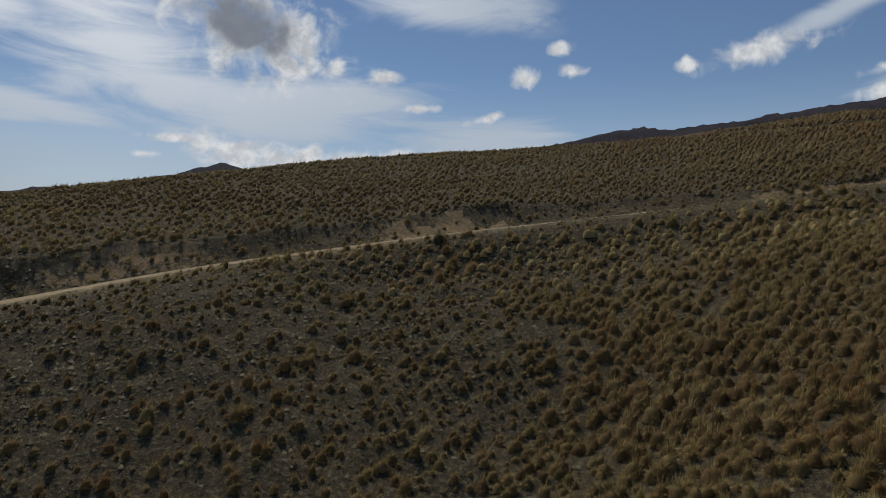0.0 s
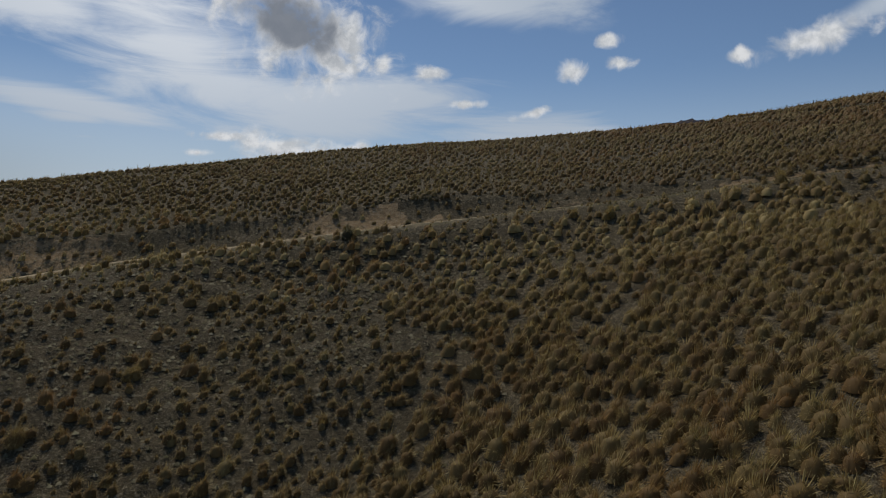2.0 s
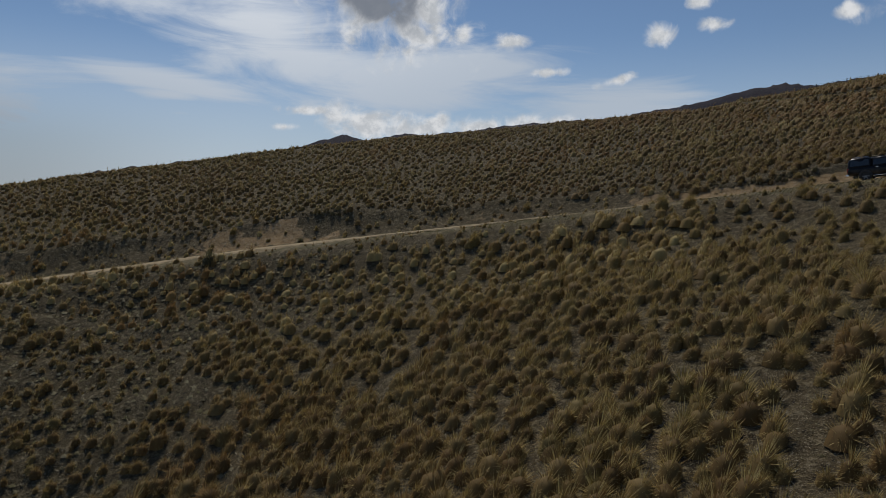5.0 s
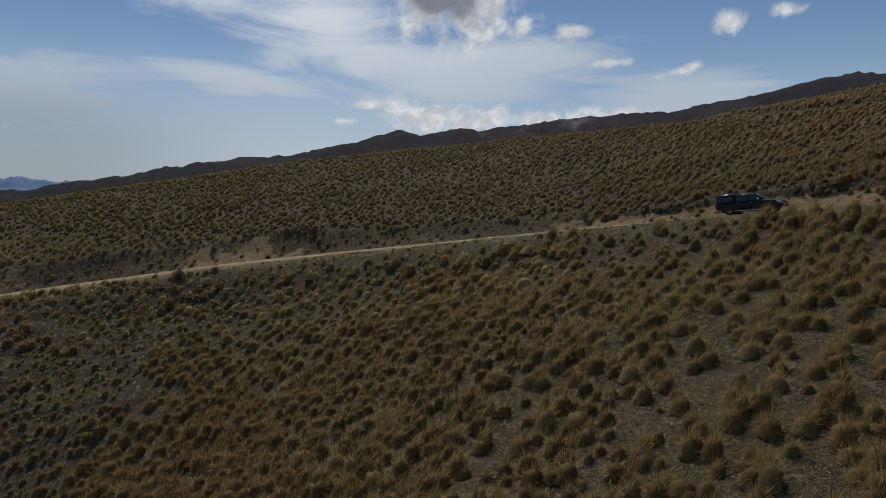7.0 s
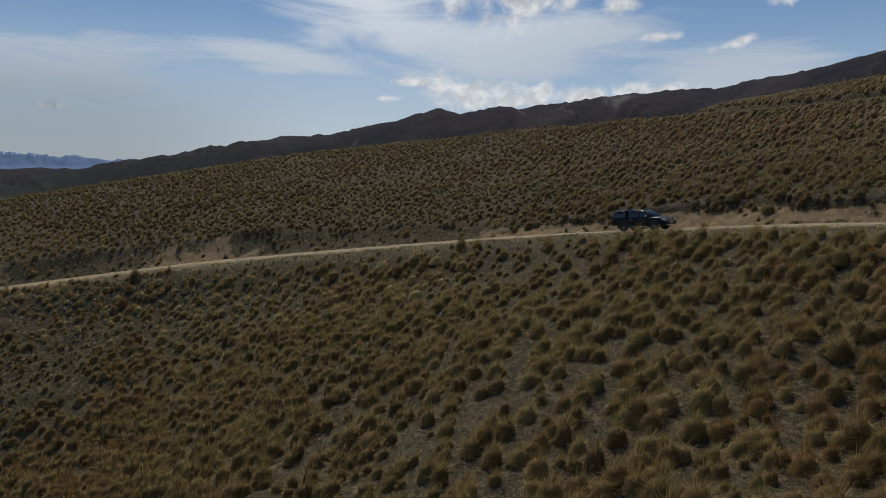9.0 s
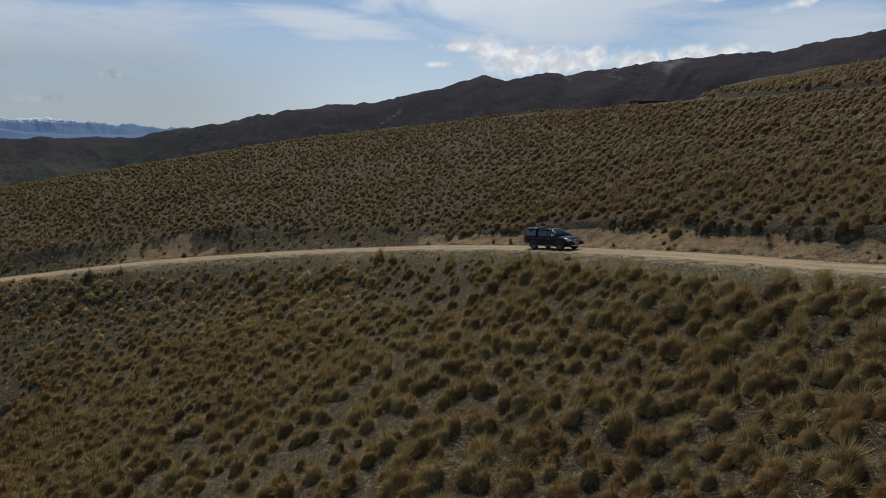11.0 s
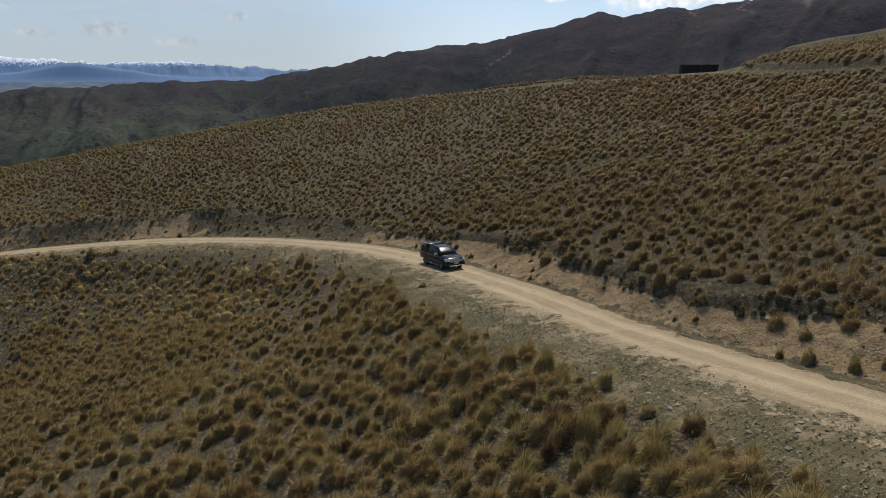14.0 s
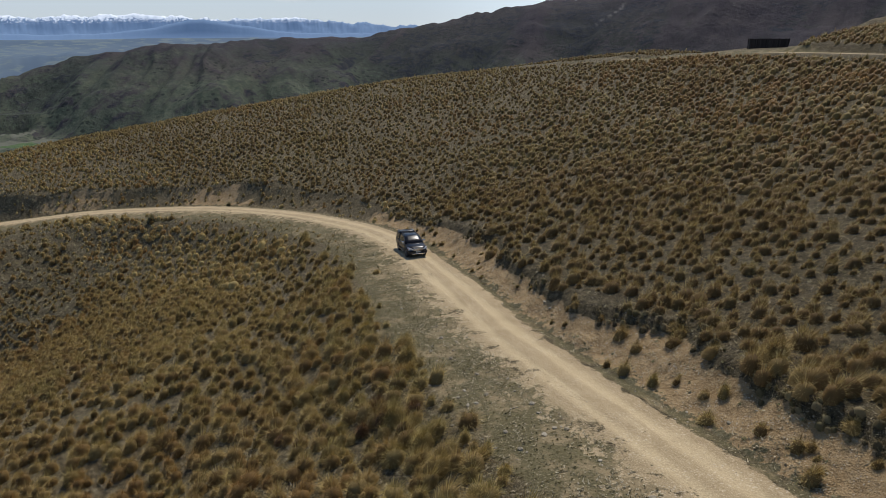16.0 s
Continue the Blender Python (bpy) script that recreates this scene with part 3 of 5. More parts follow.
def far_country():
    cx, cy, cz = 62.0, 12.0, 57.0
    yaw = np.concatenate([np.arange(-62, -34, 0.5), np.arange(-34, 82, 0.17), np.arange(82, 100, 0.5), np.arange(100, 298.1, 3.0)])
    r = np.concatenate([np.linspace(240, 1100, 14), np.linspace(1120, 2750, 80), np.linspace(2800, 4300, 18), np.linspace(4330, 4900, 4)])
    A, Rr = np.meshgrid(yaw, r, indexing="xy")
    X, Y = cx - np.sin(np.radians(A)) * Rr, cy + np.cos(np.radians(A)) * Rr
    back = smooth(A, 96, 112) * (1 - smooth(A, 285, 297))
    e = np.interp(A, CREST_YAW, CREST_ELEV) * (1 - back) - 7 * back
    rc = 2450 + 160 * vnoise(A, 0 * A, 11, 33)
    e = e + (0.10 * vnoise(A, 0 * A, 1.3, 31) + 0.07 * vnoise(A, 0 * A, 0.4, 32)) * (1 - back) * np.clip(1 - np.abs(Rr - rc) / 260, 0, 1) ** 2
    zc = cz + rc * np.tan(np.radians(e))
    vale = smooth(A, 62, 74)
    zv = -235 + 55 * vale + 30 * (1 - 0.8 * vale) * fbm(X, Y, 500, 3, 34)
    foot = 1050 + 850 * vale
    s = np.clip((Rr - foot) / (rc - foot), 0, 1)
    # spurs and gullies that run down from the crest, slanting
    q, w = A - (9.0 + 5.0 * fbm(X, Y, 900, 2, 94)) * (1 - s) + 1.6 * fbm(X, Y, 420, 3, 96), Rr / 260
    spur = sum(amp * (1 - 2 * np.abs(vnoise(q + 0.5 * vnoise(q, w, 1.7, 90), w * lie, wide, sd))) for wide, lie, amp, sd in ((6.0, 2.2, 0.46, 35), (2.6, 1.2, 0.28, 37), (1.2, 0.8, 0.15, 38), (0.6, 0.6, 0.08, 39)))
    front = zv + (zc - zv) * (0.25 * s + 0.75 * smooth(s, 0, 1.05)) + (28 + 36 * smooth(A, 18, 50)) * (spur - 0.1) * (4 * s * (1 - s)) ** 0.8 * (0.6 + 0.8 * smooth(fbm(X, Y, 700, 2, 95), -0.5, 0.6)) + (14 + 26 * (4 * s * (1 - s))) * fbm(X, Y, 150, 4, 41) * (1 - 0.9 * s)
    near = -30 + (zv + 30) * np.clip((Rr - 240) / 810, 0, 1) ** 0.7
    ep = np.interp(Rr, (2400, 3000, 4300, 5000), (-4.0, -2.0, -0.16, -0.12))
    plain = cz + Rr * np.tan(np.radians(ep)) + 5 * fbm(X, Y, 300, 3, 36)
    for mid, low, yaw0, span in ((3050, -1.12, 70.0, 9.0), (3500, -0.62, 59.0, 5.0), (3900, -0.42, 52.0, 4.0)):
        top = cz + mid * np.tan(np.radians(low + 0.12 * fbm(A, 0 * A, 2.5, 4, int(mid)))) - plain
        plain = plain + np.maximum(top, 0) * np.exp(-((Rr - mid) / 150) ** 2) * np.exp(-((A - yaw0) / span) ** 4)
    z = np.where(Rr < 1050, near, np.where(Rr < rc, front, np.maximum(plain, zc - (Rr - rc) * 0.55)))
    z = np.where((Rr < rc) & (Rr > 2100), np.maximum(z, plain - 40), z)
    rf = ((Rr[:-1, :-1] + Rr[1:, 1:]) / 2).ravel()
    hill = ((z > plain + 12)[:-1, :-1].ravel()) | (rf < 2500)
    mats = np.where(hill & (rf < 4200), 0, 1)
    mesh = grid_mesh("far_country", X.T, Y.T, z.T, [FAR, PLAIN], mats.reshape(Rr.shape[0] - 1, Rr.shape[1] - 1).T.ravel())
    # scree fan under the crest and pale farm tracks, by bearing and slope
    bare = 0.85 * np.clip(1 - np.abs(A - 4.9 + 0.3 * vnoise(Rr / 60, A, 1, 92)) / (0.25 + 2.1 * np.clip((s - 0.82) / 0.16, 0, 1)), 0, 1) * smooth(s, 0.78, 0.84) * (1 - smooth(s, 0.97, 1.0)) * (0.55 + 0.45 * vnoise(A, Rr / 150, 0.35, 93))
    for a0, s0, turn, run in ((9.5, 0.93, 5.0, 1.8), (28.0, 0.80, -16.0, 1.2), (13.0, 0.95, 8.0, 1.0)):
        line = a0 + turn * (s - s0) + 0.6 * vnoise(s * 40, 0 * s, 1.0, int(10 * a0))
        bare = np.maximum(bare, 0.5 * np.clip(1 - np.abs(A - line) / 0.16, 0, 1) * np.clip(1 - np.abs(s - s0) / (0.05 * run), 0, 1) ** 0.3)
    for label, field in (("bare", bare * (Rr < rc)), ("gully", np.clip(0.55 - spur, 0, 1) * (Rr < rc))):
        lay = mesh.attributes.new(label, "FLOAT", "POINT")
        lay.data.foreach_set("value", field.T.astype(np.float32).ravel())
    tagged(new("backdrop", mesh), "dark tussock ranges, green valley and haze-blue plain far off", "hills", kind="structure")


def snowy_mountains():
    cx, cy, cz = 62.0, 12.0, 57.0
    yaw, r = np.arange(36, 104, 0.065), np.linspace(4350, 4860, 26)
    A, Rr = np.meshgrid(yaw, r, indexing="xy")
    X, Y = cx - np.sin(np.radians(A)) * Rr, cy + np.cos(np.radians(A)) * Rr
    low = 0.20 + 1.12 * np.exp(-(np.abs(A - 61.5) / 3.8) ** 1.5) + 0.35 * np.exp(-((A - 80) / 5) ** 2) + 0.10 * vnoise(A, 0 * A, 3.2, 42) + 0.04 * fbm(A, 0 * A, 1.1, 4, 47)
    high = 1.74 + 0.16 * np.exp(-((A - 68) / 3.5) ** 2) + 0.10 * vnoise(A, 0 * A, 5.0, 43) - sum(amp * np.abs(vnoise(A, Rr / 40, wide, sd)) for wide, amp, sd in ((2.4, 0.40, 44), (1.1, 0.34, 45), (0.55, 0.18, 46), (0.27, 0.10, 49)))
    high = high * (0.55 + 0.45 * smooth(A, 42, 61))
    ridge = np.abs(fbm(X, Y, 120, 4, 48))
    zl, zh = cz + 4480 * np.tan(np.radians(low)), cz + 4760 * np.tan(np.radians(high))
    floor = cz + Rr * np.tan(np.radians(-0.2)) - 6
    zz = floor + (zl - floor) * np.exp(-((Rr - 4480) / 55) ** 2)
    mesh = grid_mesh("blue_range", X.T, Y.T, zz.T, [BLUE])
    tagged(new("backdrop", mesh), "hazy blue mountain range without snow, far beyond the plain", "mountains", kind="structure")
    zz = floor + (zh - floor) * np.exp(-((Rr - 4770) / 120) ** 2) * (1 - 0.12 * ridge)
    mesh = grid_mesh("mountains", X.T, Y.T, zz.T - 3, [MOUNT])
    tagged(new("backdrop", mesh), "haze-blue mountain range with snow on the tops, far beyond the plain", "mountains", kind="structure")


snowy_mountains()


far_country()


# ---- tussock grass ----
def tussock_mesh(name, base, size, tint, blades, seed, width=0.034, lean=(0.16, 0.09), sides=7, rings=2, mat=None, flat=1.0, rust=None, core_shade=1.0):
    """One mesh of tussocks standing at base: each a shaggy dome, its surface set with tapering blades that fall outwards and lean with the wind."""
    rng = np.random.default_rng(seed)
    n = len(base)
    mat = mat or GOLD
    wob = rng.normal(0, 0.35, n)
    wx, wy = lean[0] * np.cos(wob) - lean[1] * np.sin(wob), lean[0] * np.sin(wob) + lean[1] * np.cos(wob)
    gust = rng.uniform(0.4, 1.6, n)
    wx, wy = wx * gust, wy * gust
    wide, tall = size * rng.uniform(0.42, 0.56, n), size * rng.uniform(0.60, 0.88, n) * flat
    T = np.repeat(np.arange(n), blades)
    N = len(T)
    locks = max(9, blades // 5)
    L = rng.integers(0, locks, N)
    up = 1 - 1.14 * rng.uniform(0, 1, (n, locks))[T, L]
    az = rng.uniform(0, 2 * np.pi, (n, locks))[T, L]
    shade = rng.normal(0, 0.30, (n, locks))[T, L]
    pol = np.abs(np.arccos(np.clip(up, -1, 1)) + rng.normal(0, 0.24, N))         # from the crown down to the lowest blades
    az = az + rng.normal(0, 0.34, N) / np.maximum(np.sin(pol), 0.35)
    o = np.stack([np.cos(az), np.sin(az), 0 * az], -1)
    lump = rng.normal(1.0, 0.12, (n, locks))[T, L] * rng.uniform(0.80, 1.12, N)
    h = np.maximum(np.cos(pol), -0.06) * tall[T] * lump
    lean_by = np.stack([wx[T] * h, wy[T] * h, 0 * h], -1)
    tip = base[T] + o * (np.sin(pol) * wide[T] * lump)[:, None] + np.array([0, 0, 1.0]) * h[:, None] + 1.25 * lean_by
    start = rng.uniform(0.30, 0.62, N)
    back = base[T] + o * (np.sin(pol) * wide[T] * start * 0.86)[:, None] + np.array([0, 0, 1.0]) * (h * start + 0.10 * tall[T] * np.sin(pol))[:, None] + lean_by * start[:, None]
    twist = az + rng.uniform(-1.2, 1.2, N)
    side = np.stack([-np.sin(twist), np.cos(twist), rng.uniform(-0.3, 0.3, N)], -1)
    w = (width * (0.45 + 0.5 * size[T]) * rng.uniform(0.7, 1.3, N))[:, None]
    co = np.stack([back - side * w, back + side * w, tip], 1).reshape(-1, 3)
    tri = np.arange(3 * N).reshape(-1, 3)
    # crown lightened, dead lower leaves darkened: lit tops and shaded sides in the tint
    low_shade = np.clip((np.degrees(pol) - 45) / 55, 0, 1) * 0.5
    tv = np.repeat(tint[T] * np.stack([1.12 - 0.6 * low_shade, 1 + 0 * az, 0 * az], -1) + np.stack([shade + 0.08 * rng.normal(0, 1, N), 0 * az, low_shade], -1), 3, axis=0)
    al = np.ones(3 * N) if rust is None else np.repeat(1 - rust[T], 3)
    if sides:
        k = sides
        a = np.linspace(0, 2 * np.pi, k, endpoint=False)
        spin = rng.uniform(0, 1, n)[:, None]
        rows = []
        for q in range(rings):
            ang = np.radians(100 - 100 * q / rings)
            rr = wide[:, None] * 0.64 * np.sin(ang) * rng.uniform(0.85, 1.15, (n, k))
            hh = np.maximum(np.cos(ang), -0.12) * tall[:, None] * 0.62 * rng.uniform(0.9, 1.1, (n, k))
            rows.append(np.stack([base[:, None, 0] + rr * np.cos(a + spin) + wx[:, None] * hh, base[:, None, 1] + rr * np.sin(a + spin) + wy[:, None] * hh, base[:, None, 2] + hh], -1))
        rows.append((base + np.stack([wx * tall, wy * tall, tall * 0.62], -1))[:, None, :])
        cc = np.concatenate(rows, 1)
        m = cc.shape[1]
        f = []
        for r in range(rings - 1):
            for i in range(k):
                j = (i + 1) % k
                f += [(r * k + i, r * k + j, r * k + k + j), (r * k + i, r * k + k + j, r * k + k + i)]
        f += [((rings - 1) * k + i, (rings - 1) * k + (i + 1) % k, rings * k) for i in range(k)]
        ct = (np.arange(n)[:, None, None] * m + np.array(f)[None]).reshape(-1, 3) + len(co)
        co, tri = np.concatenate([co, cc.reshape(-1, 3)]), np.concatenate([tri, ct])
        # core darkened, the shade inside the tussock put into its colour
        tv = np.concatenate([tv, np.repeat(tint * np.array([0.35, 1, 0]) + np.array([0, 0, core_shade]), m, axis=0)])
        al = np.concatenate([al, np.ones(n * m) if rust is None else np.repeat(1 - rust, m)])
    mesh = bpy.data.meshes.new(name)
    mesh.vertices.add(len(co))
    mesh.vertices.foreach_set("co", co.astype(np.float32).ravel())
    mesh.loops.add(tri.size)
    mesh.loops.foreach_set("vertex_index", tri.astype(np.int32).ravel())
    mesh.polygons.add(len(tri))
    mesh.polygons.foreach_set("loop_start", np.arange(0, tri.size, 3, dtype=np.int32))
    mesh.update(calc_edges=True)
    lay = mesh.attributes.new("tint", "FLOAT_COLOR", "POINT")
    lay.data.foreach_set("color", np.clip(np.concatenate([tv, al[:, None]], -1), 0, 1).astype(np.float32).ravel())
    mesh.materials.append(mat)
    return mesh


def sow(x0, x1, y0, y1, cell, seed):
    rng = np.random.default_rng(seed)
    X, Y = np.meshgrid(np.arange(x0, x1, cell), np.arange(y0, y1, cell))
    X, Y = X.ravel(), Y.ravel()
    X, Y = X + rng.uniform(-0.48, 0.48, X.shape) * cell, Y + rng.uniform(-0.48, 0.48, X.shape) * cell
    return X, Y, rng


def grow(name, x0, x1, y0, y1, cell, blades, seed, width, label, sides=7, rings=2, scale=1.0, core_shade=1.0):
    x, y, rng = sow(x0, x1, y0, y1, cell, seed)
    z, road, verge, bank, off, off2 = land(x, y, True)
    thick = 1.06 + 0.42 * fbm(x, y, 14, 3, 51)
    bare = (1 - smooth(x + 6 * vnoise(x, y, 12, 71), -2, 14)) * (1 - smooth(y, 60, 72))
    thick = thick * (1 - 0.22 * bare)
    lip = lip_at(x + 0.45 * off * (np.abs(off) < 20) * smooth(x, 30, 60))
    thick = np.where((off > -6.0) & (off < lip), np.where(off > 2.9, np.where(x > 70, 0.13, np.where((x < 42) & (np.abs(x - 1) > 6), 0.55, 0.18)), np.where(off < -5.0, np.where(x > 58, 0.08, 0.2), np.where(off < -4.2, 0.06, 0.0))), thick)
    turf = (off > -8.6) & (off < -4.2) & (x > 2) & (x < 58)
    thick = np.where(turf, 0.5, np.where((off > -7.4) & (off < -5) & (x >= 58), np.where(off > -6.4, 0.12, 0.4) * thick, np.where((off > -13) & (off <= -7.4) & (x >= 58), 1.2 * thick, thick)))
    edge = (off >= lip + 0.1) & (off < lip + 1.4)
    thick = np.where(edge, 0.78, thick)
    thick = np.where(((off2 > -5.6) & (off2 < 4.0)) | ((off2 > 0) & (off2 < 30) & (x > 38) & (x < 66)), 0, thick)
    keep = rng.uniform(0, 1, x.shape) < thick
    x, y, z, bare, edge = x[keep], y[keep], z[keep], bare[keep], edge[keep]
    size = scale * (1.02 + 0.12 * edge - 0.30 * ((off[keep] < -4) & (off[keep] > -7.4) & (x > 58)) + 0.12 * ((off[keep] < -7.4) & (off[keep] > -13) & (x > 58)) + 0.20 * fbm(x, y, 12, 2, 53) + 0.34 * rng.uniform(-1, 1, x.shape) ** 3) * (1 - 0.62 * bare * rng.uniform(0.0, 1.1, x.shape) ** 0.7)
    size = size * np.where((off[keep] > 2.8) & (off[keep] < lip[keep]), 0.6, 1.0) * np.where(turf[keep], np.where(off[keep] > -6.8, 0.34, 0.6), 1.0)
    size = np.clip(size * rng.uniform(0.66, 1.30, x.shape), 0.25, 1.9)
    yr = np.interp(x, MAIN.p[:, 0], MAIN.p[:, 1])
    size = size * (1 - 0.24 * (y > yr + 6) * (1 - smooth(x, 25, 60)))
    tone = np.clip(0.46 + 0.14 * (y < yr - 12) * smooth(x, 28, 44) * (1 - smooth(x, 56, 72)) - 0.16 * (y > yr + 8) * smooth(x, 45, 80) - 0.10 * (y < yr) * smooth(x, 66, 84) + 0.42 * (y > yr) * (1 - smooth(x, -20, 15)) - 0.25 * (y > yr) * smooth(x, 45, 70) * (1 - smooth(y - yr, 10, 34)) - 0.34 * (y > yr + 5) * smooth(x, 8, 40) + 0.55 * fbm(x, y, 22, 3, 55) + 0.55 * rng.uniform(-1, 1, x.shape), 0, 1)
    green = np.clip(rng.uniform(-1.4, 0.8, x.shape) + 0.5 * ((off[keep] > -13) & (off[keep] < -6)) * smooth(x, 54, 66) + 0.5 * fbm(x, y, 18, 2, 57), 0, 1)
    rust = np.clip(0.35 * smooth(y, 100, 125) * smooth(x, 15, 55) + 0.22 * (y < yr) * (1 - smooth(x, 8, 24)) - 0.35 * (y < yr - 12) * smooth(x, 22, 36) * (1 - smooth(x, 56, 72)) + 0.25 * smooth(x, 10, 40) * (y > yr + 5) + 0.9 * fbm(x, y, 13, 3, 58) + rng.uniform(-1.0, 0.5, x.shape), 0, 1) * (green < 0.3)
    tint = np.stack([tone, green, 0 * tone], -1)
    tagged(new(name, tussock_mesh(name, np.stack([x, y, z - 0.03], -1), size, tint, blades, seed, width, sides=sides, rings=rings, rust=rust, core_shade=core_shade)), label, "tussock grass", kind="stuff")


grow("tussock_grass", 50, 106, 28, 62, 1.10, 390, 61, 0.0074, "golden brown snow tussocks on the slope below the track", scale=1.30, core_shade=0.88)
grow("tussock_grass", -32, 50, 28, 62, 0.98, 205, 73, 0.0126, "golden and rust-brown snow tussocks in the hollow below the track", scale=1.42, core_shade=0.86)
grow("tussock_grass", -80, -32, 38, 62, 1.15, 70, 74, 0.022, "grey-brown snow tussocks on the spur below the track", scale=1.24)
grow("tussock_grass", 44, 112, 62, 88, 1.12, 260, 60, 0.0095, "brown snow tussocks crowding the top of the cut bank", scale=1.16, core_shade=0.95)
grow("tussock_grass", -100, 44, 62, 88, 1.14, 100, 59, 0.018, "golden brown snow tussocks on the slope beside the track", scale=1.3, core_shade=0.5)
grow("tussock_grass", -115, 112, 88, 110, 1.04, 47, 62, 0.023, "golden brown snow tussocks on the slope above the track", scale=1.24, core_shade=0.86)
grow("tussock_grass", -110, 116, 110, 196, 1.14, 17, 63, 0.033, "straw-coloured snow tussocks towards the ridge", 5, 2, 1.34, core_shade=0.78)
grow("tussock_grass", -75, 114, -24, 28, 1.35, 13, 67, 0.036, "golden brown snow tussocks on the slope falling to the valley", 5, 2, 1.38, core_shade=0.8)


def low_scrub():
    """Small cushions and dead tufts between the tussocks."""
    x, y, rng = sow(-60, 108, 29, 84, 0.56, 64)
    z, road, verge, bank, off, off2 = land(x, y, True)
    p = np.where((off > -4.6) & (off < 2.6), 0.0, np.where((off >= 2.6) & (off < 6), np.where(x < 62, 0.42, 0.18), 0.26))
    p = np.where((off >= 2.2) & (off < 3.4), 0.4, p)
    p = np.where((off > -8) & (off < -2.8), 0.05, p)
    p = np.where((off < -6) & (x + 6 * vnoise(x, y, 12, 71) < 12), 0.8, p)
    p = np.where((off > 2.6) & (off < 14) & (x < 40), 0.6, p)
    p = np.where((off > 2.6) & (off < 3.6) & (x > 60), 0.7, p)
    keep = rng.uniform(0, 1, x.shape) < p
    x, y, z = x[keep], y[keep], z[keep]
    size = rng.uniform(0.14, 0.46, x.shape) * (1 + 0.8 * (x < 20) * (y < 74))
    tint = np.stack([rng.uniform(0.0, 0.5, x.shape), rng.uniform(0.0, 1.0, x.shape), 0 * x], -1)
    mesh = tussock_mesh("low_scrub", np.stack([x, y, z - 0.02], -1), size, tint, 12, 65, 0.036, lean=(0.05, 0.03), sides=5, rings=1, mat=SCRUB, flat=0.5, core_shade=0.62)
    tagged(new("low_scrub", mesh), "grey-brown dead tufts and cushion plants on stony ground", "scrub", kind="stuff")


SCRUB = tussock_material("scrub", (0.088, 0.072, 0.036), (0.22, 0.182, 0.095), (0.46, 0.40, 0.25))
low_scrub()


def short_grass():
    """Thin dry turf on the outer shoulder of the track."""
    rng = np.random.default_rng(66)
    i = rng.integers(0, len(MAIN.p), 28000)
    i = i[(MAIN.p[i, 0] > 10) & (MAIN.p[i, 0] < 108)]
    off = rng.uniform(-7.5, -1.9, len(i))
    x, y = MAIN.p[i, 0] - MAIN.way[i, 1] * off, MAIN.p[i, 1] + MAIN.way[i, 0] * off
    keep = (fbm(x, y, 2.2, 3, 67) + 0.25 * (-off - 3.4) + 0.25 * (x > 70)) > rng.uniform(-0.3, 0.5, len(x))
    x, y = x[keep], y[keep]
    size = rng.uniform(0.08, 0.22, x.shape)
    tint = np.stack([rng.uniform(0.2, 1.0, x.shape), rng.uniform(0.0, 0.6, x.shape), 0 * x], -1)
    mesh = tussock_mesh("short_grass", np.stack([x, y, land(x, y) - 0.02], -1), size, tint, 8, 68, 0.05, sides=0, mat=TURF)
    tagged(new("short_grass", mesh), "thin grey-green dry turf on the track shoulder", "grass", kind="stuff")


TURF = tussock_material("turf", (0.100, 0.086, 0.040), (0.19, 0.155, 0.072), (0.29, 0.235, 0.12))
short_grass()


def bank_edge():
    """Clods of turf and root mat that overhang the cut bank."""
    rng = np.random.default_rng(69)
    i = np.arange(0, len(MAIN.p), 1)
    i = i[(MAIN.p[i, 0] > -60) & (MAIN.p[i, 0] < 112)]
    i = np.repeat(i, 3)
    s = MAIN.p[i, 0]
    off = lip_at(s) + rng.uniform(-0.35, 0.8, len(i))
    x, y = s - MAIN.way[i, 1] * off + rng.uniform(-0.2, 0.2, len(i)), MAIN.p[i, 1] + MAIN.way[i, 0] * off
    keep = vnoise(s, 0 * s, 2.4, 70) + 0.5 * rng.uniform(-1, 1, len(s)) > np.where(s > 44, -0.12, 0.5)
    x, y = x[keep], y[keep]
    z = land(x, y) - rng.uniform(0.0, 0.08, len(x))
    size = 0.26 + 0.62 * rng.uniform(0, 1, len(x)) ** 1.8
    tint = np.stack([rng.uniform(0.0, 0.8, x.shape), rng.uniform(0.0, 0.6, x.shape), 0 * x], -1)
    me = tussock_mesh("turf_edge", np.stack([x, y, z], -1), size, tint, 60, 72, 0.022, lean=(-0.05, -0.16), sides=6, mat=MAT, core_shade=0.45)
    tagged(new("turf_edge", me), "dark root mat and dead scrub overhanging the eroded cut bank", "turf edge", kind="stuff")


MAT = tussock_material("dead root mat", (0.095, 0.070, 0.038), (0.21, 0.155, 0.078), (0.36, 0.28, 0.145))
bank_edge()


